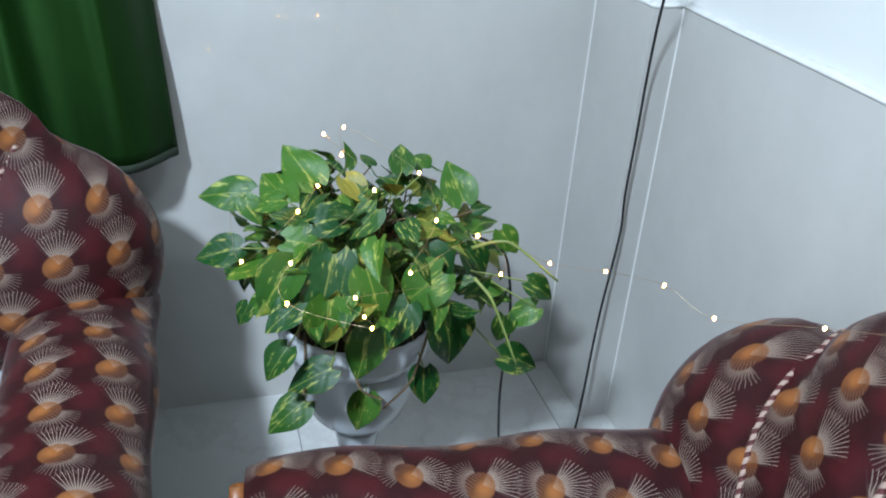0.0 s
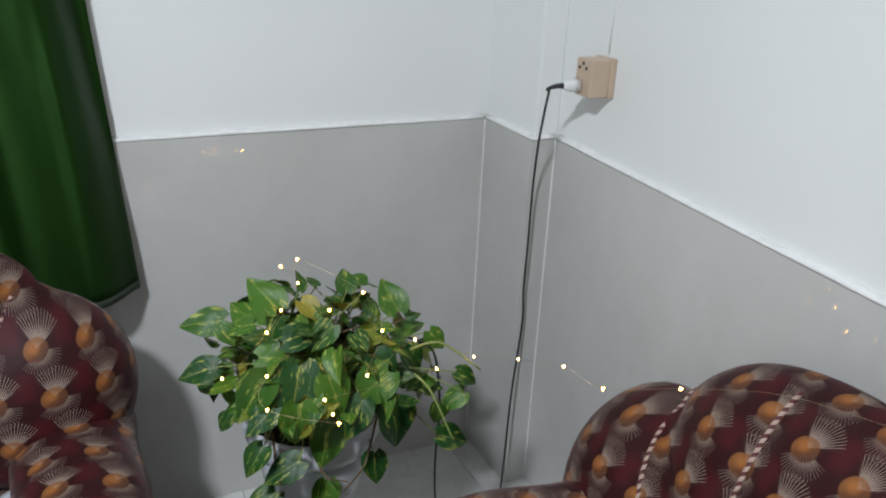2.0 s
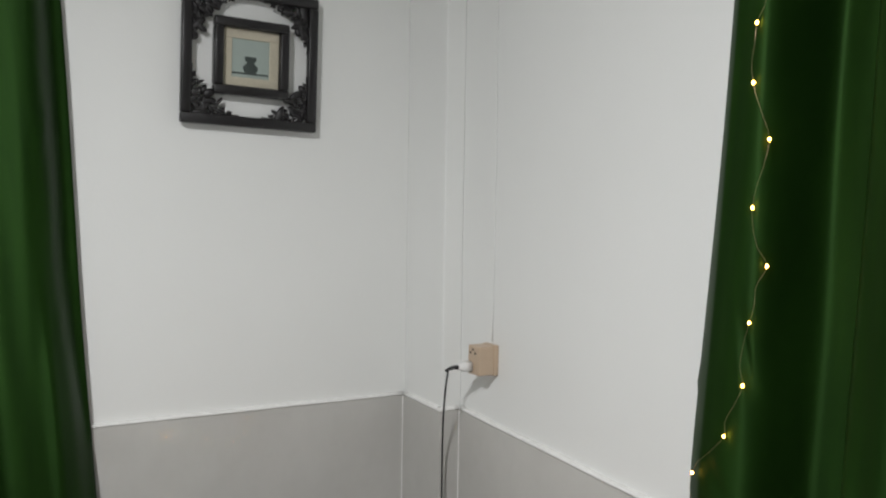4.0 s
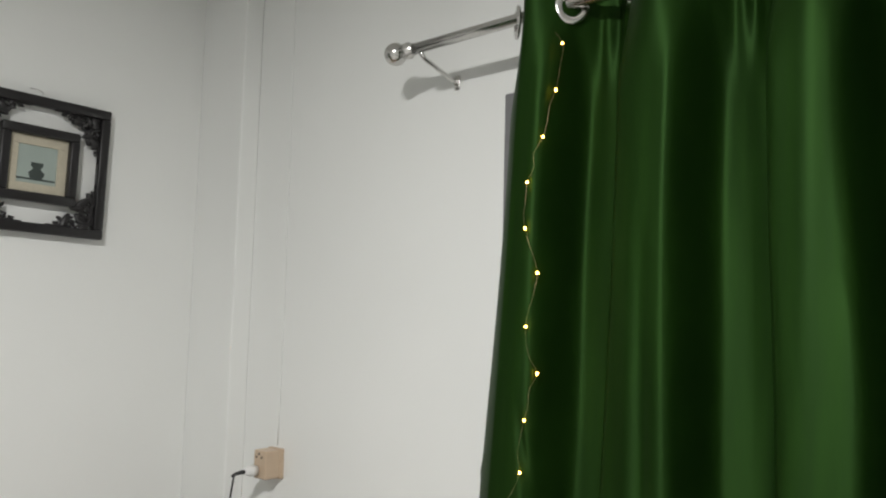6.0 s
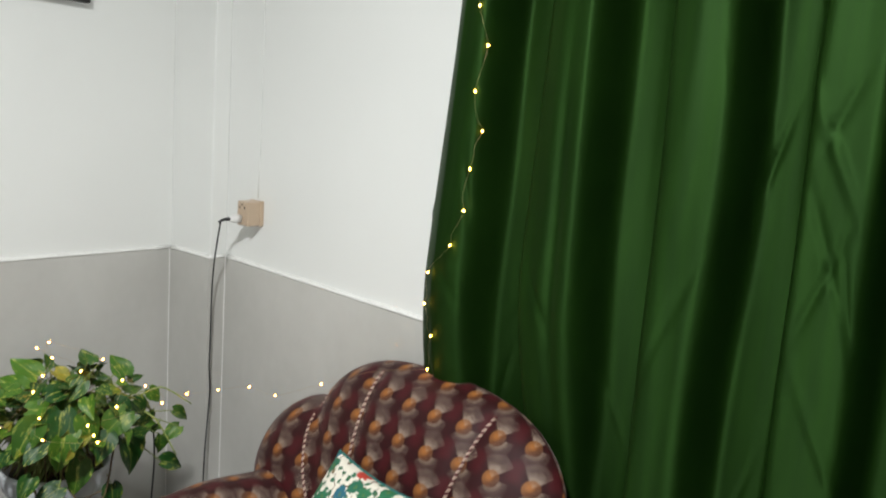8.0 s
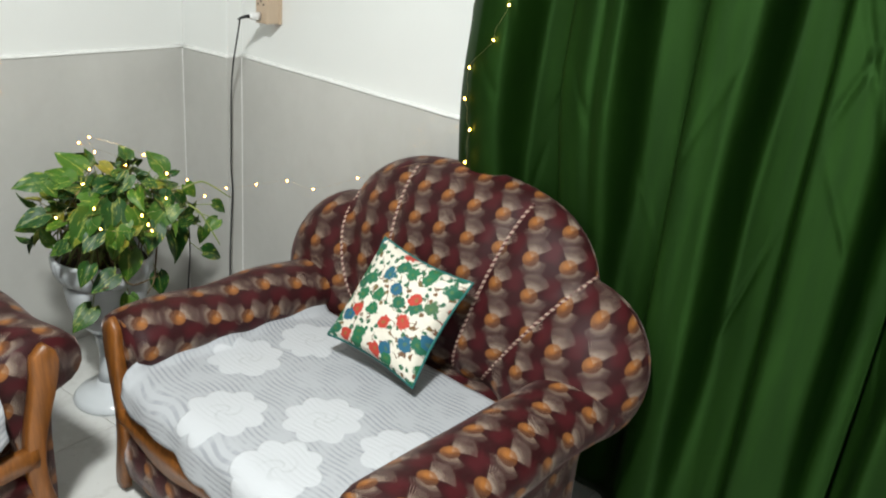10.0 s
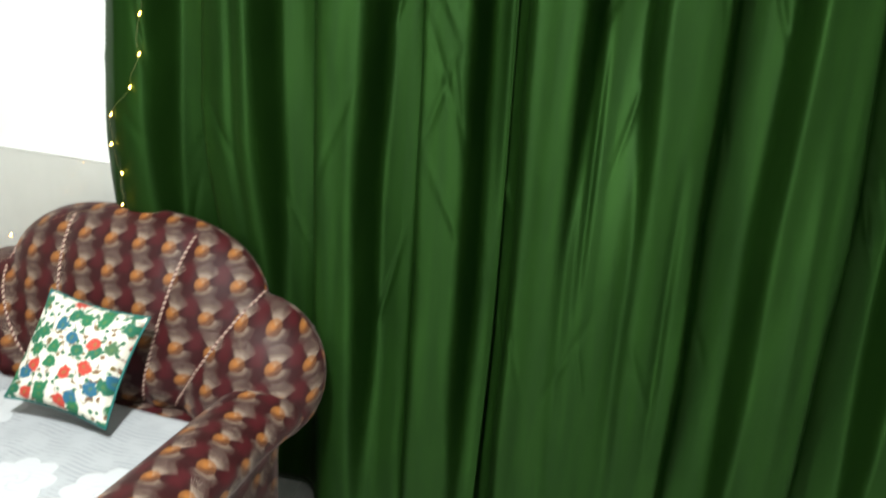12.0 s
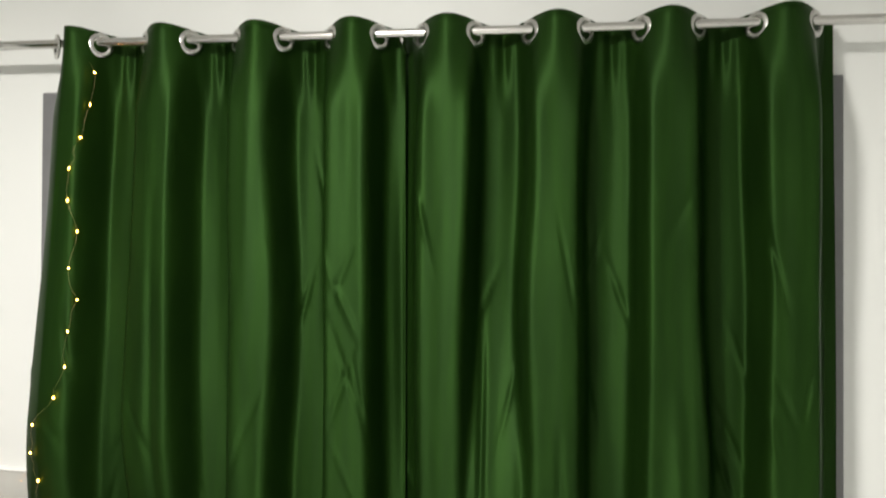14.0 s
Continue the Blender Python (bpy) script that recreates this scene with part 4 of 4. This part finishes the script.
# ---- plant ----
PX, PY = -0.645, -0.40
pot = thing("plant_pot", "glossy white pedestal urn planter on the tiled floor", "planter", pose(PX, PY, 0) @ Matrix.Diagonal((0.90, 0.90, 0.985, 1)))
part("base", spin([(0.0, 0.0), (0.125, 0.0), (0.13, 0.012), (0.118, 0.028), (0.085, 0.038), (0.055, 0.055), (0.045, 0.075), (0.0, 0.075)]), POT, pot)
part("stem", spin([(0.0, 0.07), (0.047, 0.07), (0.040, 0.11), (0.038, 0.17), (0.048, 0.22), (0.062, 0.245), (0.0, 0.25)]), POT, pot)
part("bowl", spin([(0.0, 0.24), (0.06, 0.242), (0.095, 0.275), (0.118, 0.33), (0.128, 0.385), (0.126, 0.42), (0.122, 0.44), (0.0, 0.44)]), POT, pot)
rings = []
for i in range(145):
    t = 2 * math.pi * i / 144
    q = 1 + 0.022 * abs(math.cos(16 * t))
    rings.append([Vector((w * q * math.cos(t), w * q * math.sin(t), h)) for w, h in ((0.122, 0.415), (0.140, 0.422), (0.152, 0.445), (0.158, 0.482), (0.153, 0.495), (0.144, 0.488), (0.137, 0.455), (0.124, 0.44))])
part("rim", loft(rings, caps=False), POT, pot, "fluted white rim")
part("soil", spin([(0.0, 0.455), (0.134, 0.455), (0.13, 0.468), (0.08, 0.476), (0.0, 0.482)], 24), SOIL, pot, "dark soil")

SPREAD = Matrix.Translation((-0.655, 0, 0)) @ Matrix.Diagonal((1.06, 1, 1, 1)) @ Matrix.Translation((0.632, 0, 0))
plant = thing("pothos_plant", "trailing variegated pothos with heart-shaped leaves wound with fairy lights", "plant", SPREAD)


def leaf_mesh(name, material, curl, fold, seed):
    """A heart-shaped leaf one unit long: base at the origin, tip along +y, face up z."""
    rnd = random.Random(seed)
    bm = bmesh.new()
    uv = bm.loops.layers.uv.verify()
    rows = 11
    grid = []
    for i in range(rows + 1):
        k = i / rows
        half = 0.41 * (math.sin(math.pi * min(1.0, k * 0.98 + 0.02) ** 0.62) ** 0.85) * (1 - 0.15 * k)
        if i == rows:
            half = 0.004
        y = k
        line = []
        for j in range(-3, 4):
            s = j / 3
            x = s * half
            back = 0.16 * abs(s) ** 1.5 * max(0.0, 1 - k * 3.2)
            z = fold * abs(s) ** 1.4 * half - curl * (k**2) * 0.6 - 0.12 * abs(s) ** 3 * half
            z += 0.018 * math.sin(9 * k + 4 * s + seed) + rnd.uniform(-0.004, 0.004)
            line.append((bm.verts.new((x, y - back, z)), (x, y)))
        grid.append(line)
    for i in range(rows):
        for j in range(6):
            q = (grid[i][j], grid[i][j + 1], grid[i + 1][j + 1], grid[i + 1][j])
            f = bm.faces.new([v for v, _ in q])
            f.smooth = True
            for l, (_, c) in zip(f.loops, q):
                l[uv].uv = c
    me = bpy.data.meshes.new(name)
    bm.to_mesh(me)
    bm.free()
    me.materials.append(material)
    return me


LEAVES = [leaf_mesh("leaf", LEAF, c, f, k) for k, (c, f) in enumerate(((0.35, 0.35), (0.7, 0.55), (0.2, 0.25), (1.0, 0.6), (0.5, 0.15)))]
YOUNG = [leaf_mesh("leaf", YOUNG_LEAF, c, f, 9 + k) for k, (c, f) in enumerate(((0.3, 0.5), (0.7, 0.6)))]


def put_leaf(base, tip, face, size, young=False, rnd=random):
    """A leaf from base along tip, its upper side towards face."""
    y = Vector(tip).normalized()
    z = Vector(face)
    z = (z - y * z.dot(y)).normalized()
    x = y.cross(z)
    m = Matrix((x, y, z)).transposed().to_4x4()
    ob = new("leaf", rnd.choice(YOUNG if young else LEAVES))
    ob.parent = plant
    ob.matrix_local = Matrix.Translation(base) @ m @ Matrix.Diagonal((size, size, size, 1))
    return ob


def put_stem(a, b, sag, r=0.0022, old=False):
    a, b = Vector(a), Vector(b)
    mid = (a + b) / 2 + Vector((0, 0, sag))
    part("stem", tube(smooth_path([a, a.lerp(mid, 0.55) + Vector((0, 0, sag * 0.3)), mid, b], 5), r, 5, lambda k: 1 - 0.4 * k), OLD_STEM if old else STEM, plant)


rnd = random.Random(21)
CROWN = Vector((-0.62, -0.45, 0.60))
SOIL_TOP = Vector((PX, PY, 0.475))
# leaves that stand out: middle of the leaf, angle of its tip in the plane facing the room, length
SEE_RIGHT, SEE_UP, SEE_BACK = Vector((0.97, -0.231, 0.069)), Vector((0.056, 0.494, 0.867)), Vector((-0.235, -0.838, 0.493))
for x, y, z, turn, size in (
    (-0.719, -0.44, 0.783, 126, 0.082), (-0.758, -0.46, 0.757, 130, 0.070), (-0.827, -0.45, 0.746, 177, 0.075), (-0.843, -0.47, 0.656, 189, 0.070),
    (-0.487, -0.46, 0.748, 107, 0.075), (-0.567, -0.44, 0.786, 88, 0.053), (-0.775, -0.58, 0.648, 227, 0.090), (-0.765, -0.60, 0.612, 220, 0.065),
    (-0.705, -0.60, 0.650, 256, 0.105), (-0.576, -0.60, 0.632, 217, 0.095), (-0.517, -0.60, 0.535, 288, 0.102), (-0.707, -0.62, 0.596, 263, 0.085),
    (-0.608, -0.62, 0.588, 243, 0.075), (-0.643, -0.56, 0.496, 253, 0.085), (-0.729, -0.58, 0.482, 203, 0.075), (-0.760, -0.52, 0.364, 217, 0.080),
    (-0.641, -0.54, 0.362, 257, 0.070), (-0.542, -0.54, 0.402, 266, 0.068), (-0.402, -0.60, 0.480, 343, 0.069), (-0.393, -0.62, 0.627, 328, 0.050),
    (-0.415, -0.60, 0.569, 207, 0.056), (-0.440, -0.60, 0.544, 263, 0.050), (-0.403, -0.50, 0.647, 303, 0.052), (-0.716, -0.55, 0.702, 352, 0.070),
    (-0.676, -0.55, 0.741, 16, 0.070), (-0.648, -0.56, 0.732, 225, 0.060), (-0.789, -0.48, 0.726, 297, 0.045), (-0.775, -0.58, 0.518, 231, 0.060),
    (-0.468, -0.55, 0.640, 309, 0.065), (-0.640, -0.62, 0.645, 285, 0.080), (-0.545, -0.60, 0.665, 300, 0.075),
):
    a = math.radians(turn)
    tip = SEE_RIGHT * math.cos(a) + SEE_UP * math.sin(a) + SEE_BACK * rnd.uniform(-0.25, 0.15)
    c = Vector((x, y, z))
    base = c - tip.normalized() * size * 0.5
    put_leaf(base, tip, SEE_BACK + Vector((rnd.uniform(-0.3, 0.3), 0, 0.35)), size, False, rnd)
    put_stem(CROWN + (base - CROWN) * 0.15 + Vector((0, 0, -0.04)), base, 0.03 if z > 0.6 else 0.06)
# the mass of the crown
for k in range(360):
    t, up = rnd.uniform(0, 2 * math.pi), rnd.uniform(-0.32, 1.0)
    d = Vector((math.cos(t) * math.sqrt(max(0, 1 - up * up)), math.sin(t) * math.sqrt(max(0, 1 - up * up)), up))
    reach = rnd.uniform(0.35, 1.0)
    p = CROWN + Vector((d.x * 0.215, d.y * 0.20, d.z * 0.185)) * reach
    if p.y > -0.10 or p.z < 0.575 and p.y < -0.44 or p.z < 0.53 and (p.xy - Vector((PX, PY))).length < 0.22:
        continue
    tip = Vector((d.x, d.y, -0.2 - 0.5 * rnd.random() + d.z * 0.5)) + Vector([rnd.uniform(-0.9, 0.9) for _ in range(3)])
    size = rnd.uniform(0.026, 0.056)
    put_leaf(p, tip, d + Vector((0, -0.3, 0.6)) + Vector([rnd.uniform(-1.1, 1.1) for _ in range(3)]), size, rnd.random() < 0.2, rnd)
    if k % 2 == 0:
        put_stem(SOIL_TOP + Vector((rnd.uniform(-0.09, 0.09), rnd.uniform(-0.09, 0.09), 0)), p, rnd.uniform(0.02, 0.07), old=rnd.random() < 0.4)
# trailing shoots
put_stem((-0.50, -0.60, 0.70), (-0.39, -0.66, 0.665), 0.03, 0.003)
put_stem((-0.50, -0.62, 0.66), (-0.45, -0.69, 0.545), 0.02, 0.003)
put_stem((-0.66, -0.50, 0.50), (-0.64, -0.68, 0.505), -0.05, 0.0028, True)
put_stem((-0.72, -0.48, 0.50), (-0.74, -0.62, 0.485), -0.04, 0.0028, True)
put_stem((-0.52, -0.50, 0.52), (-0.62, -0.60, 0.42), -0.05, 0.0028, True)


# ---- fairy lights ----
def bulb_mesh():
    bm = bmesh.new()
    bmesh.ops.create_icosphere(bm, subdivisions=2, radius=0.0021, matrix=Matrix.Diagonal((1, 1, 1.35, 1)))
    me = bpy.data.meshes.new("bulb")
    bm.to_mesh(me)
    bm.free()
    me.materials.append(BULB)
    return me


BULB_MESH = bulb_mesh()


def fairy_lights(points, lit, label, m=Matrix()):
    s = thing("fairy_lights", label, "string lights", m, group="fairy lights")
    part("wire", tube(smooth_path(points, 5), 0.0003, 5), WIRE, s)
    for p in lit:
        ob = new("bulb", BULB_MESH)
        ob.parent, ob.location = s, p
    return s


# down the edge of the curtain: distance along the wall, height
strand = ((-1.452, 2.078), (-1.440, 1.990), (-1.424, 1.898), (-1.396, 1.814), (-1.393, 1.728), (-1.415, 1.645), (-1.397, 1.546), (-1.412, 1.461), (-1.395, 1.376), (-1.387, 1.281), (-1.358, 1.198), (-1.296, 1.124), (-1.285, 1.046), (-1.302, 0.968), (-1.29, 0.88))


def on_curtain(y, z):
    """The foremost cloth at that place along the wall."""
    near = [p for p in (east_1_place(k / 240, (ROD_Z + 0.036 - z) / 2.165) for k in range(120)) if abs((-1.297 - p.x) - y) < 0.012]
    x = min(-0.165, ROD_X + min((p.y for p in near), default=0.0) - 0.007)
    return Vector((x, y, z))


spots = [on_curtain(y - (0.004 if z < 1.95 else 0.0), z) for y, z in strand]
wire = []
for a, b in zip(spots, spots[1:]):
    wire += [a, a.lerp(b, 0.35) + Vector((-0.003, rnd.uniform(-0.006, 0.006), 0)), a.lerp(b, 0.7) + Vector((-0.002, rnd.uniform(-0.007, 0.007), 0))]
fairy_lights([Vector((ROD_X - 0.02, -1.40, 2.14))] + wire + [spots[-1]], spots, "warm fairy lights on fine wire hanging down the curtain")
# from the plant to the curtain behind the armchair
swag = [Vector(p) for p in ((-0.45, -0.60, 0.70), (-0.416, -0.662, 0.698), (-0.358, -0.721, 0.712), (-0.323, -0.811, 0.739), (-0.286, -0.875, 0.724), (-0.22, -0.98, 0.77), (-0.17, -1.12, 0.83))]
fairy_lights(swag + [spots[-1]], swag[1:-1], "warm fairy lights strung from the plant to the curtain")
# wound through the plant
wound = [Vector(p) for p in ((-0.82, -0.455, 0.725), (-0.81, -0.53, 0.67), (-0.73, -0.52, 0.74), (-0.70, -0.50, 0.77), (-0.66, -0.46, 0.80), (-0.65, -0.42, 0.83), (-0.56, -0.52, 0.79), (-0.56, -0.62, 0.76), (-0.61, -0.69, 0.72), (-0.50, -0.62, 0.73), (-0.478, -0.665, 0.69))]
wound += [Vector(p) for p in ((-0.68, -0.69, 0.69), (-0.67, -0.70, 0.665), (-0.66, -0.70, 0.645), (-0.76, -0.64, 0.66), (-0.75, -0.60, 0.70), (-0.63, -0.55, 0.78), (-0.68, -0.42, 0.82))]
fairy_lights(wound, wound, "warm fairy lights wound through the plant leaves", SPREAD)

# ---- floor ----
slab = structure("floor", [((WEST - 0.2, SOUTH - 0.2, -0.1), (0.2, 0.22, -0.003))], JOINT, "light polished floor tiles with thin joints")
tile = bmesh.new()
box(tile, (0.001, 0.001, -0.012), (0.599, 0.599, 0.0), 0.0012, 1)
tile_me = bpy.data.meshes.new("floor_tile")
tile.to_mesh(tile_me)
tile.free()
tile_me.materials.append(FLOOR_TILE)
for i in range(8):
    for j in range(9):
        ob = new("floor_tile", tile_me)
        ob.parent = slab
        ob.location = (-0.13 - 0.6 * i, 0.062 - 0.6 * (j + 1), 0)
